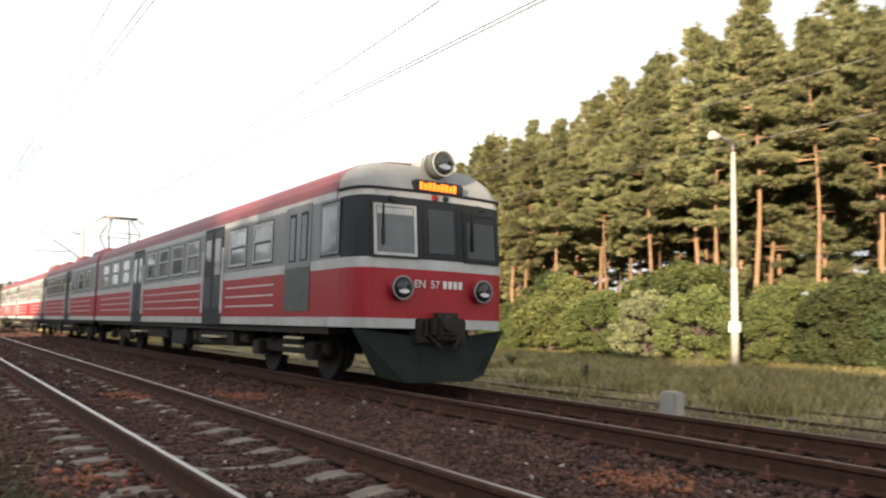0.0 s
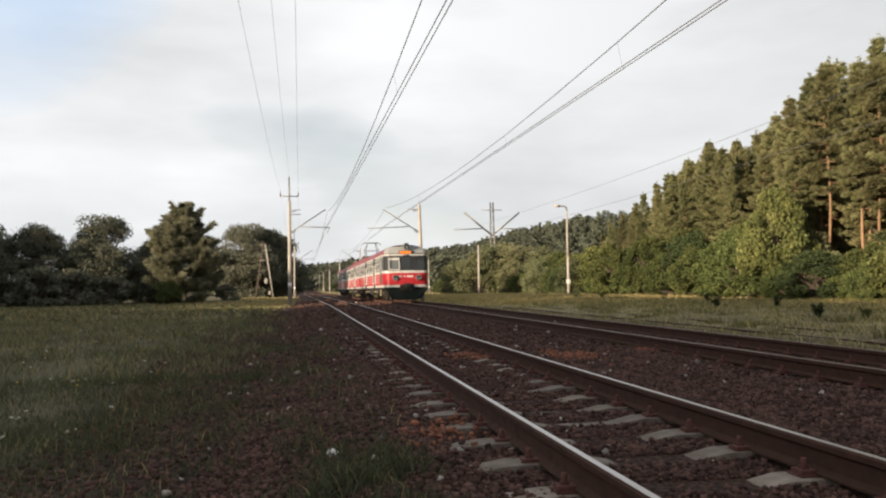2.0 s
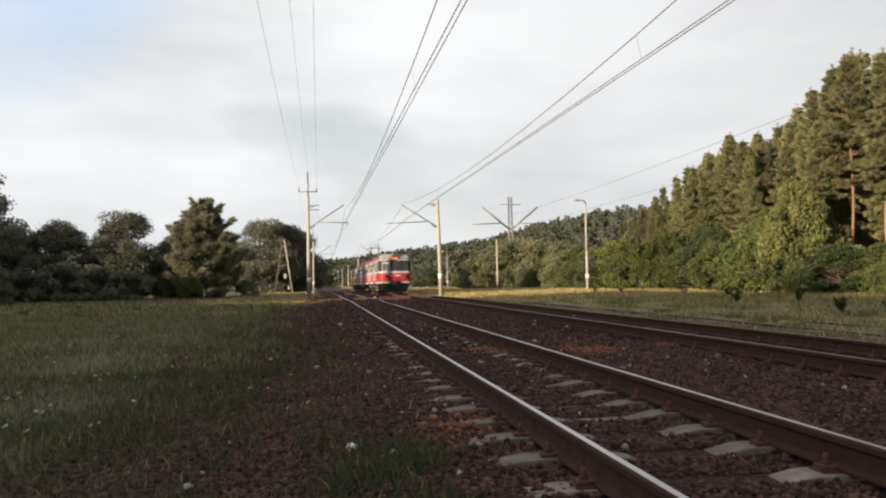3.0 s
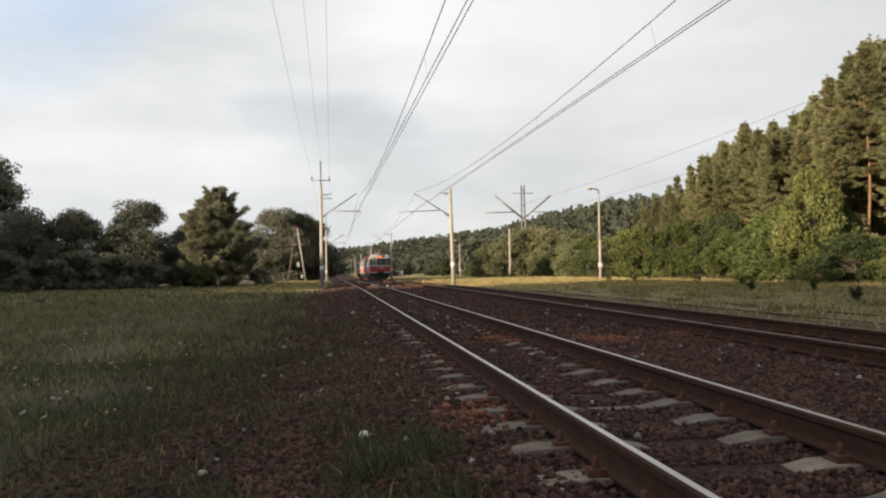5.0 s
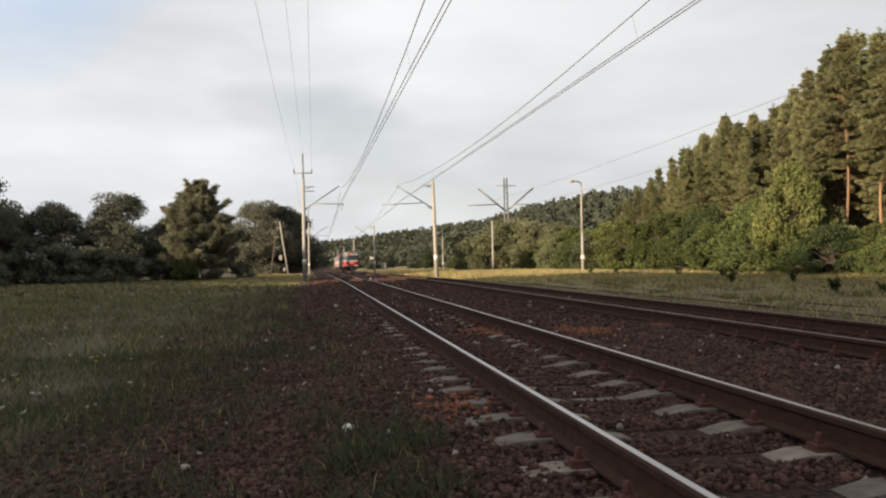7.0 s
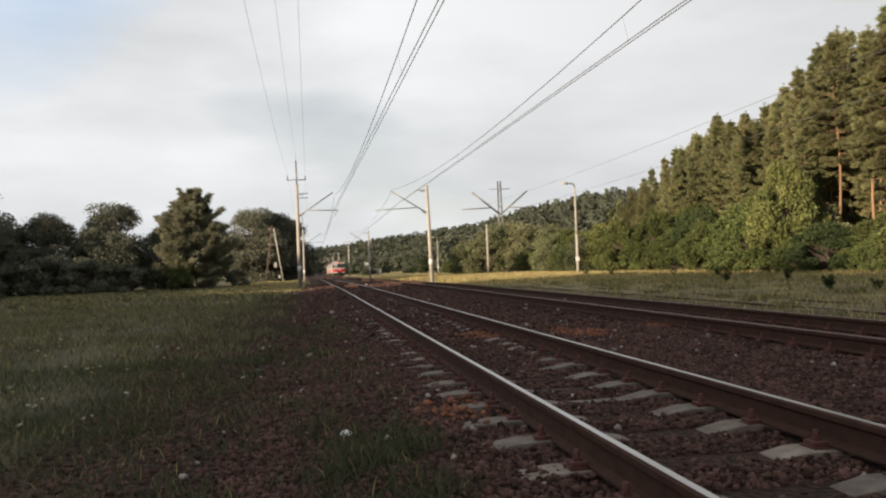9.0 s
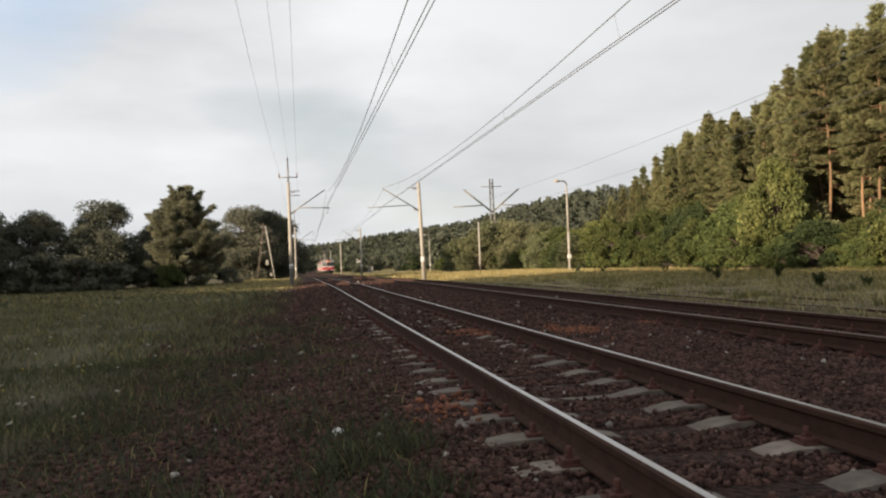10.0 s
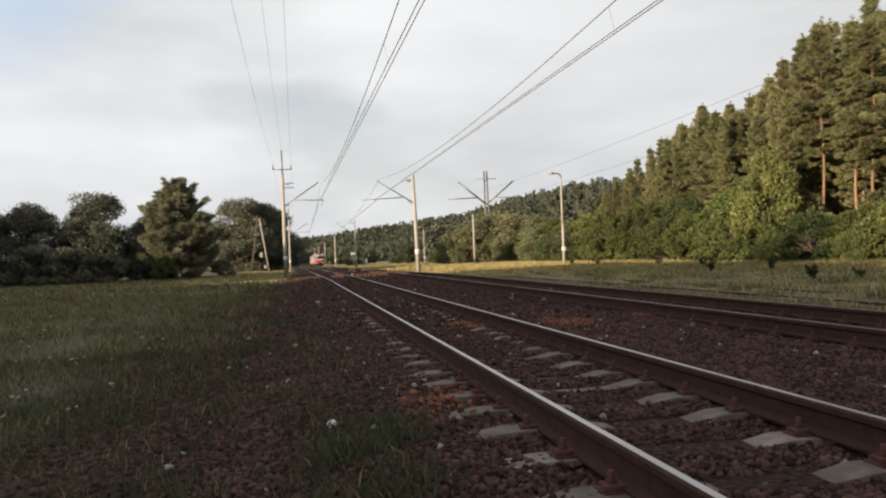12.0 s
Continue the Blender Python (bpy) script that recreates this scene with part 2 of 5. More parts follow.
def tube(bm, a, b, r0, r1=None, n=8, caps=True, mi=0):
    """A tapered tube from a to b."""
    a, b = Vector(a), Vector(b)
    r1 = r0 if r1 is None else r1
    d = (b - a).normalized()
    u = d.orthogonal().normalized()
    v = d.cross(u)
    rings = []
    for c, r in ((a, r0), (b, r1)):
        rings.append([bm.verts.new(c + (u * math.cos(k * 2 * math.pi / n) + v * math.sin(k * 2 * math.pi / n)) * r) for k in range(n)])
    for k in range(n):
        f = bm.faces.new((rings[0][k], rings[0][(k + 1) % n], rings[1][(k + 1) % n], rings[1][k]))
        f.material_index, f.smooth = mi, True
    if caps:
        bm.faces.new(rings[0][::-1]).material_index = mi
        bm.faces.new(rings[1]).material_index = mi
    return bm


def polytube(bm, pts, r, n=6):
    """One bent tube through all the points."""
    pts = [Vector(p) for p in pts]
    rings = []
    u = None
    for i, p in enumerate(pts):
        d = (pts[min(i + 1, len(pts) - 1)] - pts[max(i - 1, 0)]).normalized()
        u = d.orthogonal().normalized() if u is None else (u - d * u.dot(d)).normalized()
        v = d.cross(u)
        rings.append([bm.verts.new(p + (u * math.cos(k * 2 * math.pi / n) + v * math.sin(k * 2 * math.pi / n)) * r) for k in range(n)])
    for a, b in zip(rings[:-1], rings[1:]):
        for k in range(n):
            bm.faces.new((a[k], a[(k + 1) % n], b[(k + 1) % n], b[k])).smooth = True
    bm.faces.new(rings[0][::-1])
    bm.faces.new(rings[-1])
    return bm


def extrude_profile(bm, pts, y0, y1, mi=0, closed=True, flip=False):
    """A profile of (x, z) drawn along y. mi: one index or one for each side."""
    n = len(pts)
    A = [bm.verts.new((x, y0, z)) for x, z in pts]
    B = [bm.verts.new((x, y1, z)) for x, z in pts]
    for k in range(n if closed else n - 1):
        j = (k + 1) % n
        f = bm.faces.new((A[k], B[k], B[j], A[j]))
        f.material_index = mi[k] if isinstance(mi, (list, tuple)) else mi
    if closed:
        bm.faces.new(A)
        bm.faces.new(B[::-1])
    return bm


def quad_cloud(name, centres, normals, sizes, aspect, rng, mat):
    """Many small leaves in one mesh: a bent pair of triangles at each centre."""
    n = len(centres)
    r = rng.normal(size=(n, 3))
    u = np.cross(normals, r)
    u /= np.linalg.norm(u, axis=1)[:, None] + 1e-9
    v = np.cross(normals, u)
    v /= np.linalg.norm(v, axis=1)[:, None] + 1e-9
    su = (sizes * 0.5)[:, None]
    sv = (sizes * 0.5 * aspect)[:, None]
    co = np.stack([centres - u * su, centres + v * sv + normals * su * 0.25, centres + u * su, centres - v * sv + normals * su * 0.25], 1).reshape(-1, 3)
    me = bpy.data.meshes.new(name)
    me.vertices.add(4 * n)
    me.vertices.foreach_set("co", co.astype(np.float32).ravel())
    me.loops.add(4 * n)
    me.loops.foreach_set("vertex_index", np.arange(4 * n, dtype=np.int32))
    me.polygons.add(n)
    me.polygons.foreach_set("loop_start", np.arange(0, 4 * n, 4, dtype=np.int32))
    me.polygons.foreach_set("loop_total", np.full(n, 4, dtype=np.int32))
    me.materials.append(mat)
    me.update(calc_edges=True)
    return me


def spike_cloud(name, centres, along, length, width, rng, mat):
    """Many needle sprays or leaves in one mesh: a slim triangle at each centre, pointing along."""
    n = len(centres)
    side = np.cross(along, rng.normal(size=(n, 3)))
    side /= np.linalg.norm(side, axis=1)[:, None] + 1e-9
    a = centres - along * (length * 0.4)[:, None]
    v = np.stack([a - side * (width * 0.5)[:, None], a + side * (width * 0.5)[:, None], centres + along * (length * 0.6)[:, None]], 1)
    return tri_mesh(name, v.reshape(-1, 3), np.arange(3 * n).reshape(-1, 3), [mat])


def tri_mesh(name, verts, faces, mats, index=None):
    me = bpy.data.meshes.new(name)
    k = faces.shape[1]
    me.vertices.add(len(verts))
    me.vertices.foreach_set("co", np.asarray(verts, np.float32).ravel())
    me.loops.add(faces.size)
    me.loops.foreach_set("vertex_index", faces.astype(np.int32).ravel())
    me.polygons.add(len(faces))
    me.polygons.foreach_set("loop_start", np.arange(0, faces.size, k, dtype=np.int32))
    me.polygons.foreach_set("loop_total", np.full(len(faces), k, dtype=np.int32))
    for mm in mats:
        me.materials.append(mm)
    if index is not None:
        me.polygons.foreach_set("material_index", np.asarray(index, np.int32))
    me.update(calc_edges=True)
    return me


def bar(name, pts, r, mat, parent, n=6):
    bm = bmesh.new()
    polytube(bm, pts, r, n)
    return part(name, bm, mat, parent)


# ---------- ground ----------
NEAR_X, FAR_X, OLD_X = 2.33, 6.80, 11.5   # track centres
RAIL_Z = 0.17


def smooth_step(a, b, v):
    t = np.clip((v - a) / (b - a), 0, 1)
    return t * t * (3 - 2 * t)


def grade(y):
    """The line falls slightly beyond the first masts."""
    y = np.asarray(y, float)
    return -0.005 * np.clip(y - 40, 0, 260)


def ground_z(x, y):
    """Height of the ground: ballast beds, a low shoulder, the meadow, and the wooded hill far off."""
    x, y = np.asarray(x, float), np.asarray(y, float)
    z = np.full(np.broadcast(x, y).shape, -0.06)
    left = smooth_step(0.9, -0.6, x)
    z = z - 0.16 * left + 0.10 * smooth_step(-2.5, -7.0, x)
    gap = np.exp(-((x - 4.55) / 0.55) ** 2)
    z = z - 0.05 * gap
    z = z - 0.06 * smooth_step(8.4, 9.4, x)
    rough = 0.5 * np.sin(x * 1.7 + 0.6 * np.sin(y * 0.9)) + 0.5 * np.sin(y * 1.3 + 1.1 * np.sin(x * 0.7))
    z = z + 0.03 * rough * (smooth_step(-0.5, -2.0, x) + smooth_step(9.0, 11.0, x))
    z = z + 0.012 * rough
    hill = smooth_step(30, 170, x) * smooth_step(230, 420, y) * 30
    back = smooth_step(450, 640, y) * (10 + 0.13 * np.clip(x, 0, 160))
    z = z + np.maximum(hill, back)
    return z + grade(y)


def axis(parts):
    out = []
    for a, b, step in parts:
        out.extend(np.arange(a, b, step))
    return np.array(out + [parts[-1][1]])


gx = axis([(-1500, -300, 120), (-300, -60, 20), (-60, -12, 3), (-12, -2, 0.5), (-2, 10, 0.15), (10, 30, 1.0), (30, 120, 10), (120, 400, 20), (400, 1600, 150)])
gy = axis([(-600, -100, 100), (-100, -10, 10), (-10, 2, 1.0), (2, 16, 0.15), (16, 40, 0.8), (40, 120, 4), (120, 600, 20), (600, 1000, 50), (1000, 2600, 200)])
GX, GY = np.meshgrid(gx, gy)
gv = np.stack([GX, GY, ground_z(GX, GY)], -1).reshape(-1, 3)
ii, jj = np.meshgrid(np.arange(len(gx) - 1), np.arange(len(gy) - 1))
g0 = (jj * len(gx) + ii).ravel()
gf = np.stack([g0, g0 + 1, g0 + 1 + len(gx), g0 + len(gx)], 1)


def ground_material():
    m = bpy.data.materials.new("ground_surface")
    m.use_nodes = True
    n, l = m.node_tree.nodes, m.node_tree.links
    b = n["Principled BSDF"]
    b.inputs["Roughness"].default_value = 0.95
    b.inputs["Specular IOR Level"].default_value = 0.2
    geo = n.new("ShaderNodeNewGeometry")
    sep = n.new("ShaderNodeSeparateXYZ")
    l.new(geo.outputs["Position"], sep.inputs[0])

    def noise_node(scale, detail=4.0):
        t = n.new("ShaderNodeTexNoise")
        t.inputs["Scale"].default_value, t.inputs["Detail"].default_value = scale, detail
        l.new(geo.outputs["Position"], t.inputs["Vector"])
        return t.outputs["Fac"]

    def ramp(fac, stops):
        r = n.new("ShaderNodeValToRGB")
        while len(r.color_ramp.elements) < len(stops):
            r.color_ramp.elements.new(0.5)
        for e, (p, c) in zip(r.color_ramp.elements, stops):
            e.position, e.color = p, (*c, 1)
        l.new(fac, r.inputs["Fac"])
        return r.outputs["Color"]

    def math_node(op, a, c):
        t = n.new("ShaderNodeMath")
        t.operation = op
        for k, v in ((0, a), (1, c)):
            if isinstance(v, (int, float)):
                t.inputs[k].default_value = v
            else:
                l.new(v, t.inputs[k])
        return t.outputs[0]

    def edge(a, c):
        """1 where x lies past a (towards c), with a ragged edge."""
        wob = math_node("MULTIPLY_ADD", noise_node(0.8, 6.0), 1.6)
        wob.node.inputs[2].default_value = -0.8
        v = math_node("ADD", sep.outputs["X"], wob)
        t = n.new("ShaderNodeMapRange")
        t.inputs["From Min"].default_value, t.inputs["From Max"].default_value = a, c
        l.new(v, t.inputs["Value"])
        return t.outputs[0]

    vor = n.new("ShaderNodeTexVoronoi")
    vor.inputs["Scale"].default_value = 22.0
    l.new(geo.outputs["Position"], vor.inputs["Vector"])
    # near-black cell edges put the shade between stones into the colour
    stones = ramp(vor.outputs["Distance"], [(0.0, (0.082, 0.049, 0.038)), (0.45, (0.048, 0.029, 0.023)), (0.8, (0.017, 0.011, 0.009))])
    tint = ramp(noise_node(0.5, 6.0), [(0.35, (0.75, 0.70, 0.68)), (0.55, (1.0, 0.95, 0.92)), (0.72, (1.45, 1.05, 0.85))])
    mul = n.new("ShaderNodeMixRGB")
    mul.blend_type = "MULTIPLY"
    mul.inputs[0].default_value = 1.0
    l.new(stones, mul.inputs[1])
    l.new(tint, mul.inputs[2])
    meadow = ramp(noise_node(0.35, 8.0), [(0.3, (0.072, 0.068, 0.042)), (0.5, (0.120, 0.106, 0.064)), (0.7, (0.185, 0.155, 0.092))])
    verge = ramp(noise_node(0.25, 8.0), [(0.32, (0.17, 0.155, 0.062)), (0.5, (0.32, 0.26, 0.115)), (0.68, (0.46, 0.37, 0.17))])
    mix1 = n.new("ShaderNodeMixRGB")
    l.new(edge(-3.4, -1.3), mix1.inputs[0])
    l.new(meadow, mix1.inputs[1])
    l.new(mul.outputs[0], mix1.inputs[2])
    mix2 = n.new("ShaderNodeMixRGB")
    l.new(edge(9.2, 11.6), mix2.inputs[0])
    l.new(mix1.outputs[0], mix2.inputs[1])
    siding = ramp(noise_node(0.6, 8.0), [(0.32, (0.13, 0.105, 0.075)), (0.5, (0.22, 0.185, 0.110)), (0.7, (0.34, 0.285, 0.145))])
    dry = n.new("ShaderNodeMixRGB")
    far = n.new("ShaderNodeMapRange")
    far.inputs["From Min"].default_value, far.inputs["From Max"].default_value = 30.0, 62.0
    l.new(math_node("ADD", sep.outputs["Y"], math_node("MULTIPLY", noise_node(0.3, 6.0), 14.0)), far.inputs["Value"])
    l.new(far.outputs[0], dry.inputs[0])
    l.new(siding, dry.inputs[1])
    l.new(verge, dry.inputs[2])
    l.new(dry.outputs[0], mix2.inputs[2])
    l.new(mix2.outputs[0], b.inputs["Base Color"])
    bp = n.new("ShaderNodeBump")
    bp.inputs["Strength"].default_value, bp.inputs["Distance"].default_value = 0.7, 0.04
    bp.invert = True
    l.new(vor.outputs["Distance"], bp.inputs["Height"])
    l.new(bp.outputs["Normal"], b.inputs["Normal"])
    return m


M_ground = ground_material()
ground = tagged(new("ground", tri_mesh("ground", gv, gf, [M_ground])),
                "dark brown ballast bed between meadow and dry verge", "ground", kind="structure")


# ---------- train ----------
P_red = material("red_train_paint", (0.35, 0.016, 0.024), (0.25, 0.014, 0.020), rough=0.45, scale=1.6, fine=22, bump=0.03, gloss=0.3, stretch=(1.5, 1.5, 0.6))
P_roof = material("maroon_roof_paint", (0.185, 0.036, 0.046), (0.12, 0.028, 0.034), rough=0.55, scale=1.0, fine=20, bump=0.05)
P_light = material("pale_grey_paint", (0.48, 0.49, 0.48), (0.32, 0.315, 0.30), rough=0.5, scale=2.2, fine=18, bump=0.03, stretch=(1.5, 1.5, 0.5))
P_grey = material("mid_grey_paint", (0.205, 0.215, 0.22), (0.135, 0.142, 0.145), rough=0.5, scale=2.0, fine=18, bump=0.03, stretch=(1.5, 1.5, 0.5))
P_dark = material("dark_grey_paint", (0.026, 0.030, 0.034), (0.018, 0.021, 0.024), rough=0.6, scale=1.5, bump=0.03, gloss=0.2)
P_stripe = material("pale_pink_stripe", (0.62, 0.50, 0.48), (0.5, 0.38, 0.36), rough=0.5, scale=3, bump=0)
P_white = material("white_paint", (0.72, 0.72, 0.70), rough=0.5, scale=5, bump=0)
P_under = material("underframe_grime", (0.022, 0.019, 0.017), (0.012, 0.010, 0.009), rough=0.85, scale=5, bump=0.3)
P_plough = material("green_black_plough", (0.022, 0.028, 0.024), (0.013, 0.017, 0.015), rough=0.85, scale=3, bump=0.1, gloss=0.15)
P_rubber = material("black_rubber", (0.02, 0.02, 0.02), rough=0.8, scale=10, bump=0.1)
# pale patches in the pane colour imitate mirrored sky
P_glass = material("sky_patched_glass", (0.25, 0.265, 0.27), (0.07, 0.08, 0.085), rough=0.05, scale=1.1, fine=3, bump=0, per="object", per_amount=0.45, spread=0.3)
P_glint = material("glint_metal", (0.42, 0.42, 0.42), rough=0.18, metal=0.9, scale=8, bump=0)
P_brass = material("pale_step_edge", (0.55, 0.48, 0.30), rough=0.5, scale=12, bump=0.1)
P_door = material("door_paint", (0.052, 0.058, 0.062), (0.034, 0.038, 0.041), rough=0.55, scale=1.5, bump=0.03, gloss=0.25)
P_panel = material("grey_green_panel", (0.10, 0.118, 0.105), (0.07, 0.082, 0.074), rough=0.6, scale=2.5, bump=0.03, gloss=0.3)
P_dish = material("lamp_dish", (0.11, 0.11, 0.11), (0.07, 0.07, 0.07), rough=0.3, metal=0.7, scale=8, bump=0)
P_glass_dark = material("dark_cab_glass", (0.02, 0.024, 0.024), rough=0.05, scale=0.6, bump=0)
# base colour lightened for the bright sky that shows through one windscreen
P_glass_cab = material("sky_pale_cab_glass", (0.105, 0.115, 0.12), (0.06, 0.068, 0.07), rough=0.04, scale=0.8, fine=5, bump=0)
P_led = glow("orange_display", (1.0, 0.17, 0.008), 0.75)

HALF = 1.43
Z_SILL, Z_RED0, Z_RED1, Z_BAND, Z_WIN, Z_EAVE = 0.92, 1.07, 1.83, 1.99, 2.95, 3.06
ROOF = [(1.43, 3.06), (1.40, 3.22), (1.29, 3.395), (1.04, 3.54), (0.55, 3.65), (0.0, 3.69)]
NOSE = 0.42   # how far the cab ends stand out


def train_train():
    train = tagged(empty("train"), "red and grey three-car electric train with roof headlamp", "train")
    bodies = []
    cars = [(0.0, 20.6, -1), (20.95, 42.35, 0), (42.70, 63.3, 1)]
    for y0, y1, end in cars:
        bm = bmesh.new()
        n0 = y0 + (0.9 - NOSE if end == -1 else 0)
        n1 = y1 - (0.9 - NOSE if end == 1 else 0)
        right = [(HALF, Z_SILL), (HALF, Z_RED0), (HALF, Z_RED1), (HALF, Z_BAND), (HALF, Z_WIN)] + ROOF
        prof = right + [(-x, z) for x, z in reversed(right[:-1])]
        mi_r = [1, 0, 1, 2, 1] + [3] * 5
        mi = mi_r + mi_r[::-1] + [4]
        extrude_profile(bm, prof, n0, n1, mi)
        body = part("car_body", bm, [P_red, P_light, P_grey, P_roof, P_under], train, "red lower side, grey window band, maroon roof")
        bodies.append(body)
        # sides
        doors = [(y0 + 6.7, 1.35), (y0 + 14.0, 1.35)] if end == -1 else \
                [(y1 - 6.7, 1.35), (y1 - 14.0, 1.35)] if end == 1 else [(y0 + 6.6, 1.35), (y1 - 6.6, 1.35)]
        for s in (-1, 1):
            for yc, w in doors:
                xo, xi = s * (HALF + 0.004), s * (HALF - 0.07)

                def slab(name, ya, yb, z0, z1, x0, x1, mat, label="", bevel=0.0):
                    bd = bmesh.new()
                    box(bd, min(x0, x1), max(x0, x1), ya, yb, z0, z1, 0, bevel)
                    return part(name, bd, mat, body, label)
                slab("door_frame", yc - w / 2, yc + w / 2, Z_SILL - 0.02, Z_EAVE - 0.02, xi, xo, P_dark)
                for off in (-0.33, 0.33):
                    slab("door_leaf", yc + off - 0.29, yc + off + 0.29, 1.25, 2.95, xi, s * (HALF + 0.016), P_door, "dark grey sliding door leaf", 0.008)
                    slab("pane", yc + off - 0.19, yc + off + 0.19, 1.98, 2.78, xi, s * (HALF + 0.022), P_glass_dark)
                for off in (-w / 2 - 0.03, w / 2 + 0.03):
                    slab("handrail", yc + off - 0.022, yc + off + 0.022, 1.15, 2.55, s * HALF, s * (HALF + 0.04), P_white)
                bs = bmesh.new()
                box(bs, min(s * 1.0, s * 1.42), max(s * 1.0, s * 1.42), yc - 0.62, yc + 0.62, 0.62, 0.66)
                part("step", bs, P_brass, body)
            # windows between the doors
            lo = y0 + (2.95 if end == -1 else 0.8)
            hi = y1 - (2.95 if end == 1 else 0.8)
            cuts = sorted([(yc - 0.9, yc + 0.9) for yc, _ in doors])
            spans, at = [], lo
            for c0, c1 in cuts:
                spans.append((at, c0))
                at = c1
            spans.append((at, hi))
            for a, b2 in spans:
                cnt = max(1, int((b2 - a) / 1.28))
                for k in range(cnt):
                    wc = a + (b2 - a) * (k + 0.5) / cnt
                    bw = bmesh.new()
                    x1, x2, x3 = s * (HALF - 0.02), s * (HALF + 0.014), s * (HALF + 0.006)
                    hw = 0.5
                    for q in ((wc - hw, wc - hw + 0.06, 2.10, 2.86), (wc + hw - 0.06, wc + hw, 2.10, 2.86),
                              (wc - hw + 0.06, wc + hw - 0.06, 2.10, 2.15), (wc - hw + 0.06, wc + hw - 0.06, 2.81, 2.86),
                              (wc - hw + 0.06, wc + hw - 0.06, 2.50, 2.54)):
                        box(bw, min(x1, x2), max(x1, x2), *q, 0)
                    part("window", bw, P_light, body)
                    bs = bmesh.new()
                    x4 = s * (HALF + 0.004)
                    box(bs, min(x1, x4), max(x1, x4), wc - hw - 0.03, wc + hw + 0.03, 2.07, 2.89)
                    part("window_seal", bs, P_dark, body)
                    bs = bmesh.new()
                    x5 = s * (HALF + 0.010)
                    for q in ((wc - hw + 0.06, wc - hw + 0.10, 2.15, 2.50), (wc + hw - 0.10, wc + hw - 0.06, 2.15, 2.50), (wc - hw + 0.10, wc + hw - 0.10, 2.46, 2.50)):
                        box(bs, min(x1, x5), max(x1, x5), *q)
                    part("sash", bs, P_dark, body)
                    bg = bmesh.new()
                    box(bg, min(x1, x3), max(x1, x3), wc - hw + 0.05, wc + hw - 0.05, 2.14, 2.82)
                    part("pane", bg, P_glass, body)
                for zc in (1.28, 1.47, 1.66):
                    bst = bmesh.new()
                    xa, xb = s * (HALF - 0.01), s * (HALF + 0.012)
                    box(bst, min(xa, xb), max(xa, xb), a + 0.08, b2 - 0.08, zc - 0.016, zc + 0.016)
                    part("stripe", bst, P_stripe, body)
        # running gear
        for yb in ((y0 + 3.2, y1 - 3.2)):
            bf = bmesh.new()
            for s in (-1, 1):
                box(bf, s * 0.98 - 0.06, s * 0.98 + 0.06, yb - 1.75, yb + 1.75, 0.42, 0.66, 0, 0.03)
                for dy in (-1.3, 1.3):
                    box(bf, s * 1.08 - 0.1, s * 1.08 + 0.1, yb + dy - 0.2, yb + dy + 0.2, 0.34, 0.62, 0, 0.03)
                    tube(bf, (s * 0.98, yb + dy * 0.55, 0.6), (s * 0.98, yb + dy * 0.55, 0.9), 0.11, n=10)
            box(bf, -0.98, 0.98, yb - 0.25, yb + 0.25, 0.45, 0.9)
            bogie = part("bogie", bf, P_under, train, "dark grimy bogie frame with axle boxes")
            for dy in (-1.3, 1.3):
                for s in (-1, 1):
                    bw = bmesh.new()
                    tube(bw, (s * 0.70, yb + dy, 0.47), (s * 0.82, yb + dy, 0.47), 0.46, n=20)
                    tube(bw, (s * 0.66, yb + dy, 0.47), (s * 0.70, yb + dy, 0.47), 0.49, n=20)
                    part("wheel", bw, P_under, bogie)
        bu = bmesh.new()
        box(bu, -1.25, 1.25, y0 + 5.6, y0 + 8.2, 0.45, 0.93, 0, 0.04)
        box(bu, -1.30, 0.9, y0 + 9.0, y0 + 10.4, 0.38, 0.93, 0, 0.04)
        box(bu, -1.2, 1.25, y0 + 11.2, y0 + 14.6, 0.5, 0.93, 0, 0.04)
        box(bu, -1.36, 1.36, n0 + 0.3, n1 - 0.3, 0.80, 0.93)
        for ya, yb, z0 in ((4.9, 5.4, 0.55), (8.4, 8.8, 0.5), (15.0, 15.5, 0.5)):
            box(bu, -1.2, 1.2, y0 + ya, y0 + yb, z0, 0.93, 0, 0.03)
        for s in (-1, 1):
            tube(bu, (s * 1.18, y0 + 4.6, 0.74), (s * 1.18, y0 + 15.8, 0.74), 0.035, n=6)
        part("underframe", bu, P_under, body)
        # roof vents
        for k in range(6):
            yv = y0 + 3.5 + k * (y1 - y0 - 7) / 5
            bv = bmesh.new()
            box(bv, -0.32, 0.32, yv - 0.25, yv + 0.25, 3.64, 3.78, 0, 0.04)
            part("roof_vent", bv, P_roof, body)
        if end != 1:
            bb = bmesh.new()
            for k in range(5):
                ya = y1 + 0.02 + k * 0.062
                box(bb, -1.1, 1.1, ya, ya + 0.045, 1.0, 3.2, 0, 0.01)
            part("gangway_bellows", bb, P_rubber, train)
    # pantographs on the middle car
    for yp, up in ((24.6, True), (39.0, False)):
        bp = bmesh.new()
        for s in (-1, 1):
            tube(bp, (s * 0.5, yp - 0.8, 3.80), (s * 0.5, yp + 0.8, 3.80), 0.03)
            for dy in (-0.75, 0.75):
                tube(bp, (s * 0.5, yp + dy, 3.62), (s * 0.5, yp + dy, 3.80), 0.045)
        for dy in (-0.75, 0.75):
            tube(bp, (-0.5, yp + dy, 3.80), (0.5, yp + dy, 3.80), 0.03)
        zt = 5.25 if up else 3.98
        zm = 4.5 if up else 3.9
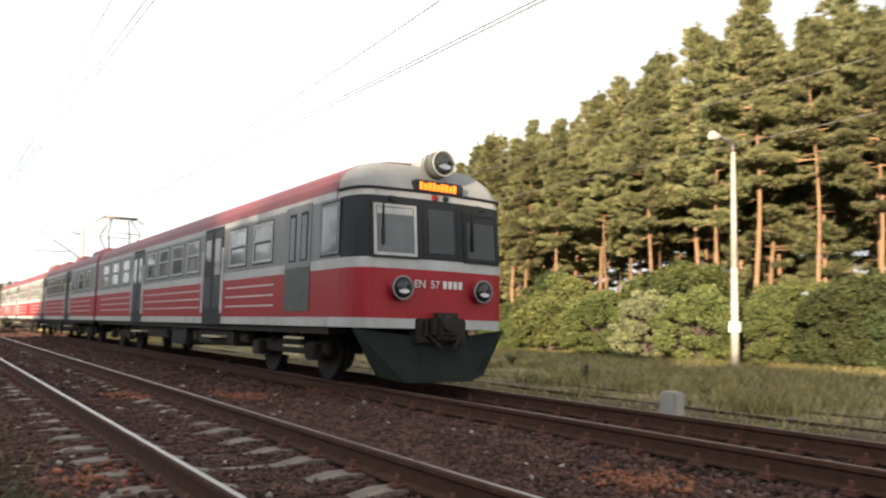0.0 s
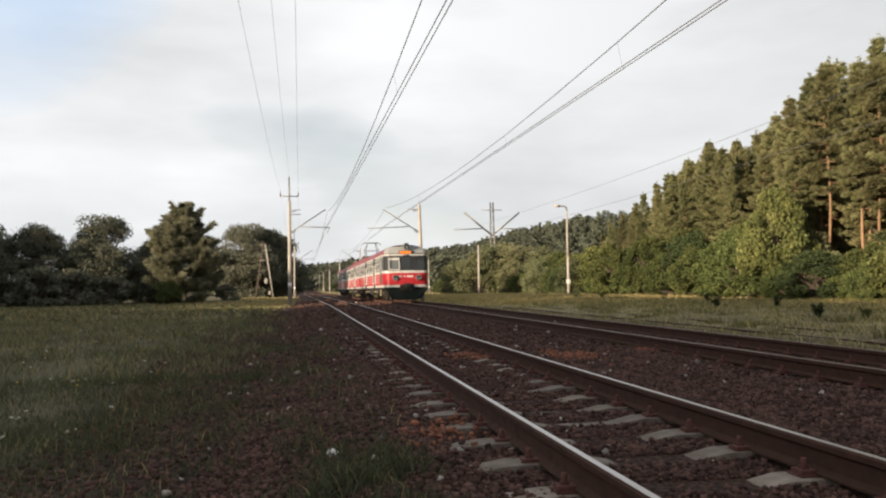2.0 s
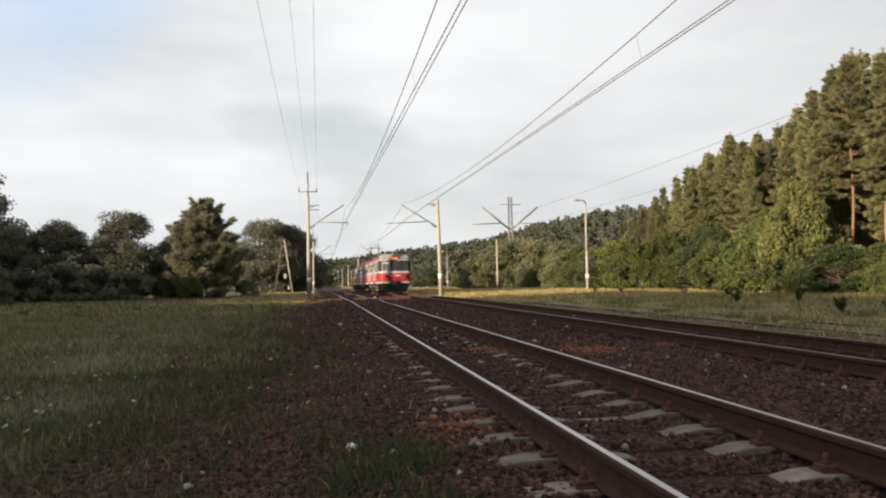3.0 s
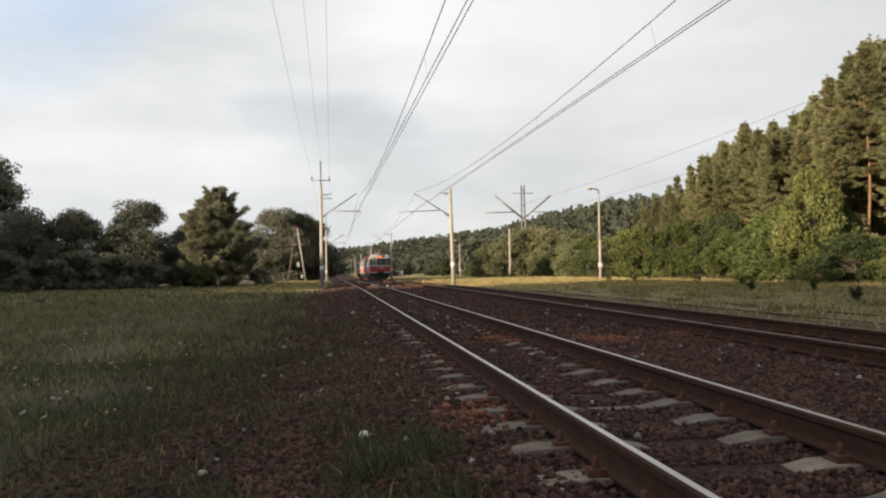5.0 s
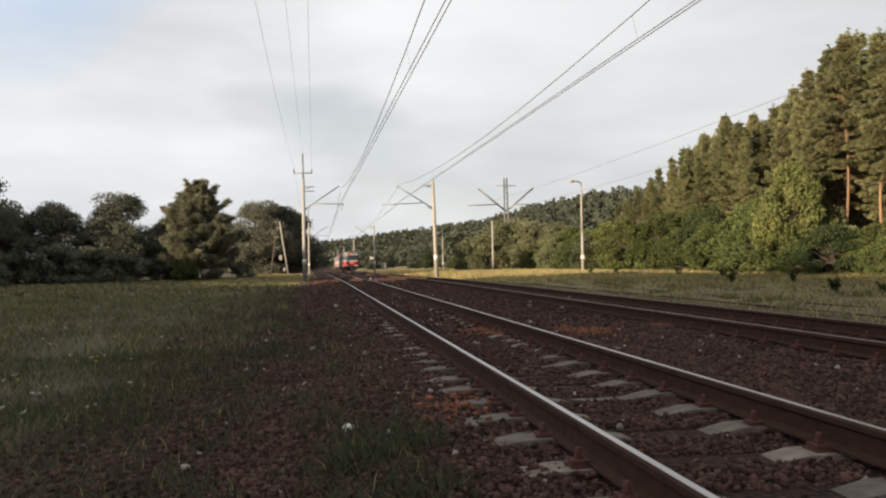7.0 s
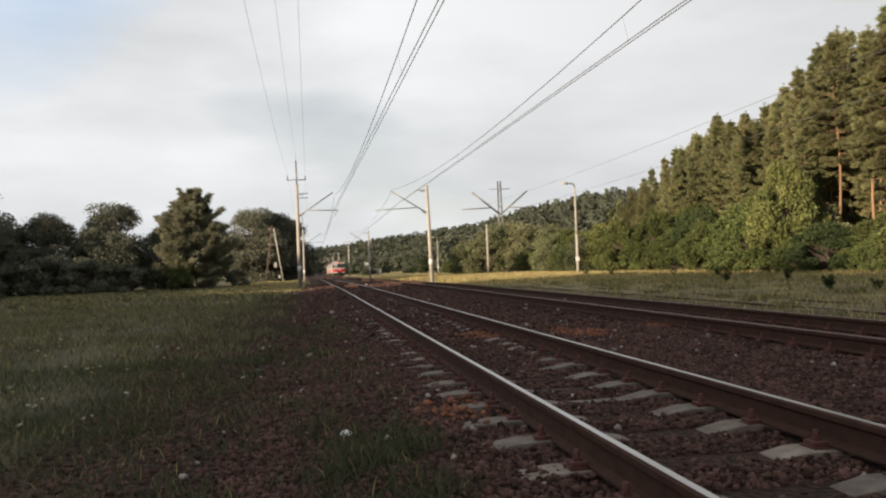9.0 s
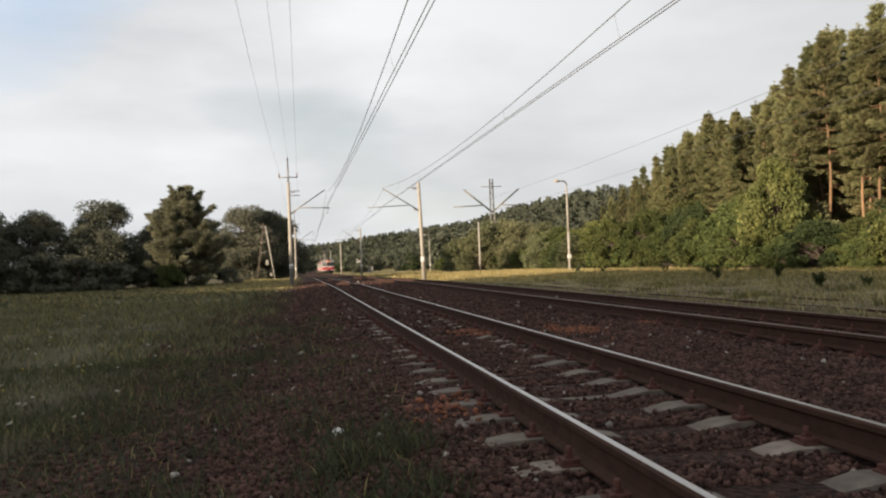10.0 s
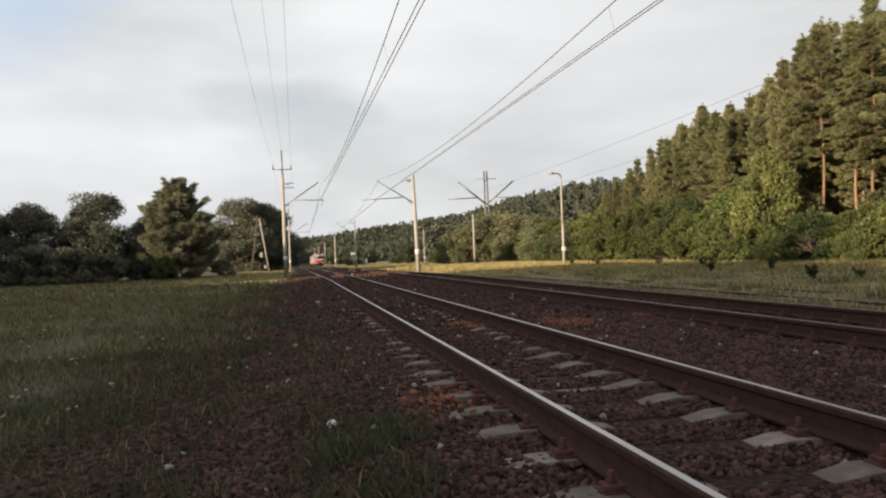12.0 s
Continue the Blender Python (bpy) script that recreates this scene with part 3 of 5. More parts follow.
        for s in (-1, 1):
            for dy in (-1, 1):
                tube(bp, (s * 0.45, yp + dy * 0.35, 3.82), (s * 0.62, yp + dy * (1.0 if up else 1.2), zm), 0.035)
                tube(bp, (s * 0.62, yp + dy * (1.0 if up else 1.2), zm), (s * 0.35, yp + dy * 0.12, zt), 0.03)
        tube(bp, (-0.62, yp + 1.0, zm), (0.62, yp + 1.0, zm), 0.018)
        tube(bp, (-0.62, yp - 1.0, zm), (0.62, yp - 1.0, zm), 0.018)
        for dy in (-0.2, 0.2):
            tube(bp, (-0.65, yp + dy, zt), (0.65, yp + dy, zt), 0.04)
            for s in (-1, 1):
                tube(bp, (s * 0.65, yp + dy, zt), (s * 0.92, yp + dy, zt - 0.2), 0.02)
        part("pantograph", bp, M_steel, train, "raised diamond pantograph" if up else "lowered pantograph")
    for yr, ln in ((23.2, 3.0), (28.5, 2.2), (33.0, 2.6), (37.6, 3.0)):
        br = bmesh.new()
        box(br, -0.75, 0.75, yr, yr + ln, 3.55, 3.84, 0, 0.06)
        part("roof_equipment", br, P_roof, bodies[1], "low maroon equipment box on the roof")
    nose(train, -NOSE, 1)
    nose(train, 63.3 + NOSE, -1)
    return train


def nose(train, ye, d):
    """The cab end: slightly raked and rounded in plan. d: +1 where the car runs off along +y."""
    def plan(z):
        # depth of the face behind its tip at each height
        lean = 0.0 if z < 1.9 else (z - 1.9) * 0.10
        return lean

    def outline(z, inset=0.0, half=HALF):
        pts = []
        for u in (-1, -0.985, -0.96, -0.925, -0.88, -0.8, -0.6, -0.4, -0.2, 0, 0.2, 0.4, 0.6, 0.8, 0.88, 0.925, 0.96, 0.985, 1):
            corner = max(0.0, (abs(u) - 0.78) / 0.22)
            bow = 0.16 * u * u + 0.14 * corner ** 2 + 0.42 * (1 - math.sqrt(max(0.0, 1 - corner ** 4)))
            pts.append((u * (half - inset), ye + d * (plan(z) + bow)))
        pts = [(-half + inset, ye + d * 0.9)] + pts + [(half - inset, ye + d * 0.9)]
        return pts

    levels = [(Z_SILL, 0, 1), (Z_RED0, 0, 0), (Z_RED1, 0, 1), (Z_BAND, 0, 2), (Z_WIN, 0.01, 1), (Z_EAVE, 0.02, 3)]
    roofs = [(3.22, 0.03), (3.395, 0.14), (3.54, 0.39)]
    bm = bmesh.new()
    rings, mats = [], []
    for z, ins, mi in levels:
        rings.append([bm.verts.new((x, y, z)) for x, y in outline(z, ins)])
        mats.append(mi)
    for z, ins in roofs:
        o = outline(z, ins)
        rings.append([bm.verts.new((x, y + (d * (z - 3.06) * 0.55 if 0 < i < len(o) - 1 else 0), z)) for i, (x, y) in enumerate(o)])
        mats.append(3)
    for r0, r1, mi in zip(rings, rings[1:], mats):
        for k in range(len(r0) - 1):
            q = (r0[k], r0[k + 1], r1[k + 1], r1[k])
            f = bm.faces.new(q if d > 0 else q[::-1])
            f.material_index = mi if not (mi == 2 and (k == 0 or k == len(r0) - 2)) else 4
    top = [bm.verts.new((x, ye + d * 0.9, z)) for x, z in [(-1.04, 3.54), (-0.55, 3.65), (0, 3.69), (0.55, 3.65), (1.04, 3.54)]]
    ring = rings[-1]
    f = bm.faces.new((ring[0], *ring[1:-1], ring[-1], top[3], top[2], top[1])) if d > 0 else bm.faces.new((ring[0], *ring[1:-1], ring[-1], top[3], top[2], top[1])[::-1])
    f.material_index = 3
    bot = rings[0]
    bm.faces.new(bot[::-1] if d > 0 else bot).material_index = 4
    cab = part("cab", bm, [P_red, P_light, P_dark, P_nose_roof, P_grey], train, "red cab end with dark window band and grey roof front")

    def fbox(name, x0, x1, z0, z1, proud, mat, parent, label="", back=0.12, bevel=0.0):
        xm = (x0 + x1) / 2
        u = xm / HALF
        y = ye + d * (plan((z0 + z1) / 2) + 0.16 * u * u)
        slope = 2 * 0.16 * u / HALF
        bb = bmesh.new()
        box(bb, x0 - xm, x1 - xm, -proud, back, z0, z1, 0, bevel)
        for v in bb.verts:
            v.co.y += slope * v.co.x + (v.co.z - (z0 + z1) / 2) * (0.10 if z0 > 1.85 else 0)
            v.co = Vector((v.co.x + xm, y + d * v.co.y, v.co.z))
        if d < 0:
            bmesh.ops.reverse_faces(bb, faces=bb.faces)
        return part(name, bb, mat, parent, label)

    # two cab windows in pale frames with dark rubber round them, a blank dark door between
    def ring(name, x0, x1, z0, z1, w, proud, mat):
        for a, b2, c, e in ((x0, x0 + w, z0, z1), (x1 - w, x1, z0, z1), (x0 + w, x1 - w, z0, z0 + w), (x0 + w, x1 - w, z1 - w, z1)):
            fbox(name, a, b2, c, e, proud, mat, cab)

    for x0, x1, tone, pane in ((-1.17, -0.46, P_light, P_glass_cab), (0.46, 1.17, P_dark, P_glass_dark)):
        ring("window_seal", x0 - 0.035, x1 + 0.035, 1.985, 2.855, 0.035, 0.022, P_rubber)
        ring("window_frame", x0, x1, 2.02, 2.82, 0.045, 0.030, tone)
        fbox("windscreen", x0 + 0.045, x1 - 0.045, 2.065, 2.775, 0.010, pane, cab, "reflecting cab windscreen")
        fbox("sun_visor", x0 + 0.06, x1 - 0.06, 2.66, 2.765, 0.016, P_light if x0 < 0 else P_dark, cab)
        xm = (x0 + x1) / 2
        fbox("wiper", xm - 0.21, xm - 0.19, 2.42, 2.84, 0.05, P_rubber, cab)
        fbox("wiper_blade", xm - 0.225, xm - 0.19, 2.18, 2.44, 0.055, P_rubber, cab)
        fbox("wiper_motor", xm - 0.10, xm + 0.02, 2.86, 2.95, 0.06, P_rubber, cab, bevel=0.015)
    for a, b2 in ((-0.335, -0.32), (0.32, 0.335)):
        fbox("door_seam", a, b2, 1.99, 2.93, 0.008, P_rubber, cab)
    fbox("front_door_pane", -0.24, 0.24, 2.10, 2.80, 0.006, P_glass_dark, cab)
    fbox("small_lamp", -0.16, -0.06, 2.955, 3.03, 0.05, P_red, cab, bevel=0.015)
    fbox("small_lamp", 0.04, 0.14, 2.955, 3.03, 0.05, P_dark, cab, bevel=0.015)
    bg = bmesh.new()
    lip = [Vector((x, y - d * 0.02, Z_EAVE + 0.01)) for x, y in outline(Z_EAVE, 0.0)]
    polytube(bg, lip, 0.022)
    part("gutter", bg, P_dark, cab)
    # headlamps
    def lamp_at(name, xc, yf, zc, r, depth, housing, label):
        bl = bmesh.new()
        tube(bl, (xc, yf + d * depth, zc), (xc, yf + d * 0.05, zc), r * 1.02, r * 1.0, n=24)
        tube(bl, (xc, yf + d * 0.05, zc), (xc, yf, zc), r, r * 0.9, n=24)
        part(name, bl, housing, cab, label)
        bl = bmesh.new()
        for k in range(3):   # domed glass
            a0, a1 = k / 3, (k + 1) / 3
            tube(bl, (xc, yf - d * 0.05 * (1 - (1 - a0) ** 2), zc), (xc, yf - d * 0.05 * (1 - (1 - a1) ** 2), zc), r * 0.86 * (1 - 0.9 * a0 ** 2), r * 0.86 * (1 - 0.9 * a1 ** 2), n=24)
        part("lamp_glass", bl, P_glass_dark, cab)
        bl = bmesh.new()
        polytube(bl, [(xc + r * 0.93 * math.cos(q * math.pi / 12), yf - d * 0.004, zc + r * 0.93 * math.sin(q * math.pi / 12)) for q in range(25)], r * 0.085)
        part("lamp_rim", bl, P_nose_roof, cab)
        # flattened bright disc shaped as a reflection low on the glass
        bl = bmesh.new()
        tube(bl, (xc, yf - d * 0.03, zc - r * 0.28), (xc, yf - d * 0.056, zc - r * 0.28), r * 0.40, r * 0.34, n=16)
        for v in bl.verts:
            v.co.z = zc - r * 0.28 + (v.co.z - zc + r * 0.28) * 0.55
            v.co.x = xc + (v.co.x - xc) * 1.4
        part("glint_disc", bl, P_glint, cab)

    for xc in (-0.75, 0.75):
        lamp_at("headlamp", xc, ye + d * (0.16 * (xc / HALF) ** 2 - 0.12), 1.53, 0.185, 0.25, P_red, "round headlamp in a red housing")
    bl = bmesh.new()
    tube(bl, (0.0, ye + d * 1.05, 3.60), (0.0, ye + d * 0.42, 3.58), 0.09, 0.19, n=20)
    tube(bl, (0.0, ye + d * 0.42, 3.58), (0.0, ye + d * 0.20, 3.56), 0.19, 0.215, n=20)
    part("lamp_cowl", bl, P_nose_roof, cab, "grey tapering cowl behind the roof lamp")
    lamp_at("roof_headlamp", 0.0, ye + d * 0.03, 3.55, 0.215, 0.24, P_panel, "large round roof headlamp")
    # destination display
    bd = bmesh.new()
    y0 = ye + d * 0.075
    box(bd, -0.47, 0.43, min(y0, y0 + d * 0.5), max(y0, y0 + d * 0.5), 3.06, 3.26, 0, 0.03)
    part("destination_display", bd, P_dark, cab, "dark destination box with orange lit bars")
    for k in range(9):
        bd = bmesh.new()
        xa = -0.41 + k * 0.078
        box(bd, xa, xa + 0.062, min(y0 - d * 0.006, y0 + d * 0.02), max(y0 - d * 0.006, y0 + d * 0.02), 3.10, 3.22 - 0.02 * (k % 3 == 1))
        if d > 0:
            part("lit_bar", bd, P_led, cab)
        else:
            bd.free()
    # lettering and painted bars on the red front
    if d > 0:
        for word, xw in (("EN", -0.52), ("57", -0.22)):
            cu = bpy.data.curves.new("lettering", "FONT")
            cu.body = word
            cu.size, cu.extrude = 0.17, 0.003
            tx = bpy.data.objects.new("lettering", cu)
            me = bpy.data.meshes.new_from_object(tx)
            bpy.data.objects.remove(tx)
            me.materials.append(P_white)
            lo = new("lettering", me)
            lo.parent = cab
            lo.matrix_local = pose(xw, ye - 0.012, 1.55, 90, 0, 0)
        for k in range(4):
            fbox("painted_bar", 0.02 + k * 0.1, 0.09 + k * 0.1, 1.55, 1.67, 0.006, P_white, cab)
    # coupler, buffers' beam, plough
    bc = bmesh.new()
    y0, y1 = ye + d * 0.3, ye - d * 0.12
    box(bc, -0.46, 0.46, min(y0, ye - d * 0.035), max(y0, ye - d * 0.035), 0.70, 1.08, 0, 0.02)
    box(bc, -0.27, 0.27, min(y1 - d * 0.16, ye), max(y1 - d * 0.16, ye), 0.76, 1.17, 0, 0.08)
    tube(bc, (-0.06, y1 - d * 0.15, 1.0), (-0.06, y1 - d * 0.24, 1.0), 0.13, 0.10, n=14)
    box(bc, -0.36, -0.29, min(y1, ye), max(y1, ye), 0.80, 1.05, 0, 0.02)
    tube(bc, (-0.3, ye - d * 0.05, 0.86), (-0.1, ye - d * 0.2, 0.62), 0.03)
    tube(bc, (0.3, ye - d * 0.05, 0.86), (0.12, ye - d * 0.2, 0.60), 0.03)
    part("coupler", bc, P_under, train, "black automatic coupler with hoses")
    bp = bmesh.new()
    tops = [(-1.42, 0.92, 0.24), (-0.42, 0.80, 0.10), (-0.40, 0.72, 0.06), (0.40, 0.72, 0.06), (0.42, 0.80, 0.10), (1.42, 0.92, 0.24)]
    lows = [(-0.98, 0.18, 0.20), (-0.6, 0.10, 0.02), (-0.3, 0.10, -0.04), (0.3, 0.10, -0.04), (0.6, 0.10, 0.02), (0.98, 0.18, 0.20)]
    A = [bp.verts.new((x, ye + d * y, z)) for x, z, y in tops]
    B = [bp.verts.new((x, ye + d * y, z)) for x, z, y in lows]
    C = [bp.verts.new((x, ye + d * (y + 0.05), z)) for x, z, y in tops]
    D = [bp.verts.new((x, ye + d * (y + 0.05), z)) for x, z, y in lows]
    for k in range(5):
        bp.faces.new((A[k], A[k + 1], B[k + 1], B[k]))
        bp.faces.new((D[k], D[k + 1], C[k + 1], C[k]))
        bp.faces.new((C[k], C[k + 1], A[k + 1], A[k]))
        bp.faces.new((B[k], B[k + 1], D[k + 1], D[k]))
    bp.faces.new((A[0], B[0], D[0], C[0]))
    bp.faces.new((C[5], D[5], B[5], A[5]))
    bmesh.ops.recalc_face_normals(bp, faces=bp.faces)
    part("snow_plough", bp, P_plough, train, "dark green-black snow plough")
    # cab side: door, window, vestibule panel
    for s in (-1, 1):
        def sbox(name, ya, yb, z0, z1, proud, mat, label=""):
            bb = bmesh.new()
            p, q = ye + d * ya, ye + d * yb
            box(bb, min(s * (HALF - 0.03), s * (HALF + proud)), max(s * (HALF - 0.03), s * (HALF + proud)), min(p, q), max(p, q), z0, z1)
            return part(name, bb, mat, cab, label)
        sbox("window_seal", 0.74, 1.46, 2.03, 2.91, 0.008, P_dark)
        sbox("cab_side_window", 0.77, 1.43, 2.06, 2.88, 0.012, P_grey)
        sbox("pane", 0.82, 1.38, 2.11, 2.83, 0.018, P_glass)
        sbox("cab_door", 1.84, 2.92, 1.92, 2.99, 0.010, P_grey, "grey cab door")
        sbox("cab_door_panel", 1.84, 2.92, 1.17, 1.915, 0.012, P_panel, "grey-green lower door panel")
        for off in (1.96, 2.46):
            sbox("grab_recess", off, off + 0.30, 2.02, 2.86, 0.014, P_dark)
            sbox("pane", off + 0.05, off + 0.25, 2.05, 2.80, 0.018, P_grey)
        for z in (0.42, 0.56, 0.70):
            sbox("step", 2.05, 2.75, z, z + 0.035, 0.05, P_brass)


P_nose_roof = material("pale_grey_roof_front", (0.27, 0.275, 0.27), (0.20, 0.205, 0.20), rough=0.5, scale=2, bump=0.04)
train = train_train()


# ---------- overhead line ----------
def wire_object(name, pts, r, label, mat=None):
    bm = bmesh.new()
    polytube(bm, pts, r, 5)
    return tagged(mesh_object(name, bm, mat or M_wire), label, "wire")


def catenary(x, y0, span, count, swing, zc=5.75, zm=7.35):
    """Zigzag contact wires, sagging messenger and droppers of one track, span after span."""
    for s in range(count):
        a, b = y0 + s * span, y0 + (s + 1) * span
        line = tagged(empty("overhead_line", pose(x, a, float(grade(a)))), "grey contact wires hung under a sagging messenger wire", "overhead line", "overhead lines")
        sag = 1.30
        w0, w1 = (swing, -swing) if s % 2 == 0 else (-swing, swing)
        for off in (-0.05, 0.05):
            bm = bmesh.new()
            tube(bm, (off + w0, 0, zc), (off + w1, span, zc), 0.011, n=5, caps=False)
            part("contact_wire", bm, M_wire, line)
        bm = bmesh.new()
        pts = [(0, span * k / 14, zm - 4 * sag * (k / 14) * (1 - k / 14)) for k in range(15)]
        polytube(bm, pts, 0.012, 5)
        part("messenger_wire", bm, M_wire, line)
        for k in range(2, 13, 2):
            bm = bmesh.new()
            tube(bm, pts[k], (w0 + (w1 - w0) * k / 14, pts[k][1], zc), 0.0035, n=4, caps=False)
            part("dropper", bm, M_wire, line)


def mast(x, y, side, height, lean=0.0, power=False):
    """A concrete mast with a bracket arm towards the track on its side (+1: to +x)."""
    m = tagged(empty("catenary_mast", pose(x, y, float(ground_z(x, y)), 0, lean, 0)),
               "tall pale concrete catenary mast with steel bracket arm", "mast", "catenary masts")
    bm = bmesh.new()
    tube(bm, (0, 0, -0.3), (0, 0, height), 0.18, 0.12, n=12)
    part("pole", bm, M_pole, m)
    reach, up = 3.05 * side, 0.45 if power else 0.1
    bar("bracket_tube", [(0, 0, 5.5 + up), (reach * 0.96, 0, 7.45 + up)], 0.045, M_steel, m)
    bar("steady_arm", [(reach * 0.30, 0, 6.02 + up), (reach * (1.08 if power else 1.38), 0, 5.96 + up)], 0.035, M_steel, m)
    bar("stub_arm", [(0, 0, 7.4 + up), (reach * 0.3, 0, 7.42 + up)], 0.03, M_steel, m)
    bar("registration_arm", [(reach * 1.06, 0, 5.96 + up), (reach * 1.0, 0, 5.90)], 0.02, M_steel, m)
    for z in (5.5 + up, 7.3 + up):
        bi = bmesh.new()
        for k in range(4):
            c = Vector((side * (0.2 + 0.09 * k), 0, z + (0.06 * k if z < 6.2 else 0)))
            tube(bi, c, c + Vector((side * 0.045, 0, 0.03 if z < 6.2 else 0)), 0.07, 0.05, n=8)
        part("insulator", bi, M_insul, m)
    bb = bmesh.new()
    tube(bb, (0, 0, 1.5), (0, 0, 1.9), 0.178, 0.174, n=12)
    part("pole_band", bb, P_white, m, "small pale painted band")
    if power:
        bar("mast_extension", [(0, 0, height - 0.6), (0, 0, height + 2.0)], 0.06, M_steel, m)
        bar("cross_arm", [(-0.75, 0, height + 0.4), (0.75, 0, height + 0.4)], 0.04, M_steel, m)
        bar("cross_arm", [(-0.05, 0, height - 1.1), (0.9, 0, height - 1.1)], 0.035, M_steel, m)
        for xx in (-0.72, 0.72):
            bi = bmesh.new()
            tube(bi, (xx, 0, height + 0.4), (xx, 0, height + 0.75), 0.055, 0.03, n=8)
            part("insulator", bi, M_insul, m)
    return m


MAST_L, MAST_R, SPAN, FIRST = -0.75, 9.75, 66.0, 66.0
for k in range(6):
    mast(MAST_L, FIRST + SPAN * k, 1, 8.6, 0, power=True)
    mast(MAST_R, FIRST - 3 + SPAN * k, -1, 7.9, -1.2 if k == 0 else 0)
catenary(NEAR_X - 0.03, FIRST - 2 * SPAN, SPAN, 7, -0.22)
catenary(FAR_X - 0.02, FIRST - 2 * SPAN - 3, SPAN, 7, -0.27)
for off, z in ((-0.72, 9.2), (0.0, 10.5), (0.72, 9.2)):
    for s in range(3):
        a, b = FIRST + SPAN * (s - 1), FIRST + SPAN * s
        pts = [(MAST_L + off, a + (b - a) * k / 12, z - 3.2 * (k / 12) * (1 - k / 12)) for k in range(13)]
        wire_object("power_wire", pts, 0.005, "thin grey power wire strung between mast tops")
# wires of the far sidings
for xx, z in ((18.6, 7.9), (18.9, 6.6)):
    wire_object("siding_wire", [(xx + 0.02 * y, y, z - 0.4 * math.sin((y - 10) / 78 * math.pi)) for y in range(10, 92, 6)], 0.009, "overhead wire above the overgrown siding")

dm = tagged(empty("siding_mast", pose(33.2, 134, float(ground_z(33.2, 134)) - 0.03) @ Matrix.Scale(1.54, 4)), "tall grey lattice mast with two bracket arms behind trees", "mast")
bm = bmesh.new()
for sx, sy in ((-1, -1), (1, -1), (-1, 1), (1, 1)):
    tube(bm, (sx * 0.26, sy * 0.26, 0), (sx * 0.16, sy * 0.16, 10.4), 0.04)
for k in range(17):
    z0, z1, s = k * 0.6, k * 0.6 + 0.6, 1 if k % 2 else -1
    w = 0.26 - 0.1 * k / 16
    for sy in (-1, 1):
        tube(bm, (-s * w, sy * w, z0), (s * w, sy * w, z1), 0.016, n=5)
        tube(bm, (sy * w, -s * w, z0), (sy * w, s * w, z1), 0.016, n=5)
part("lattice_pole", bm, M_steel, dm)
for s in (-1, 1):
    bar("bracket_tube", [(0, 0, 6.6), (s * 3.2, 0, 9.2)], 0.10, M_steel, dm)
    bar("steady_arm", [(s * 1.0, 0, 7.4), (s * 4.4, 0, 7.3)], 0.06, M_steel, dm)
bar("cross_arm", [(-1.2, 0, 9.5), (1.2, 0, 9.5)], 0.04, M_steel, dm)
tagged(empty("plain_mast", pose(27.0, 118, float(ground_z(27.0, 118)))), "plain pale concrete pole at the wood's edge", "pole")
bm = bmesh.new()
tube(bm, (0, 0, -0.2), (0, 0, 7.6), 0.17, 0.12, n=10)
part("pole", bm, M_pole, bpy.data.objects["plain_mast"])


def street_lamp(x, y, h=8.0):
    m = tagged(empty("lamp_post", pose(x, y, float(ground_z(x, y)))), "pale concrete lamp post with curved steel arm", "lamp post", "lamp posts")
    bm = bmesh.new()
    tube(bm, (0, 0, -0.2), (0, 0, h * 0.46), 0.15, 0.125, n=12)
    tube(bm, (0, 0, h * 0.46), (0, 0, h), 0.125, 0.075, n=12)
    part("pole", bm, M_pole, m)
    pts = [(0, 0, h - 0.1), (0, 0, h + 0.15), (-0.08, 0, h + 0.32), (-0.25, 0, h + 0.42), (-0.8, 0, h + 0.45)]
    bar("arm", pts, 0.075, M_steel, m)
    bl = bmesh.new()
    tube(bl, (-0.7, 0, h + 0.44), (-1.25, 0, h + 0.48), 0.10, 0.17, n=10)
    part("lantern", bl, M_pole, m, "pale street lantern head")
    bb = bmesh.new()
    box(bb, -0.16, 0.16, -0.16, 0.16, 1.35, 1.75, 0, 0.02)
    part("fuse_cover", bb, P_white, m)
    return m


for lx, ly, lh in ((25.3, 18.7, 8.15), (26.6, 76.0, 8.7), (31.0, 190.0, 8.4)):
    street_lamp(lx, ly, lh)

hut = tagged(empty("relay_hut", pose(25.6, 300, float(ground_z(25.6, 300)))), "small pale trackside hut with a flat roof", "hut")
bm = bmesh.new()
box(bm, -1.3, 1.3, -1.0, 1.0, 0, 2.3, 0, 0.03)
part("wall", bm, M_pole, hut)
bm = bmesh.new()
box(bm, -1.5, 1.5, -1.2, 1.2, 2.3, 2.45, 0, 0.02)
part("roof", bm, M_steel, hut)
bm = bmesh.new()
box(bm, -0.4, 0.4, -1.03, -0.99, 0.05, 2.0)
part("door", bm, M_steel, hut)

sign = tagged(empty("crossing_sign", pose(15.2, 210, float(ground_z(15.2, 210)))), "white crossed boards of a level crossing on a post", "sign")
bar("post", [(0, 0, -0.2), (0, 0, 3.6)], 0.06, M_steel, sign)
for s in (-1, 1):
    bm = bmesh.new()
    box(bm, -0.75, 0.75, -0.02 - 0.03 * (s > 0), 0.01 - 0.03 * (s > 0), -0.10, 0.10)
    part("board", bm, P_white, sign).matrix_local = pose(0, -0.06, 3.3, 0, 32 * s, 0)

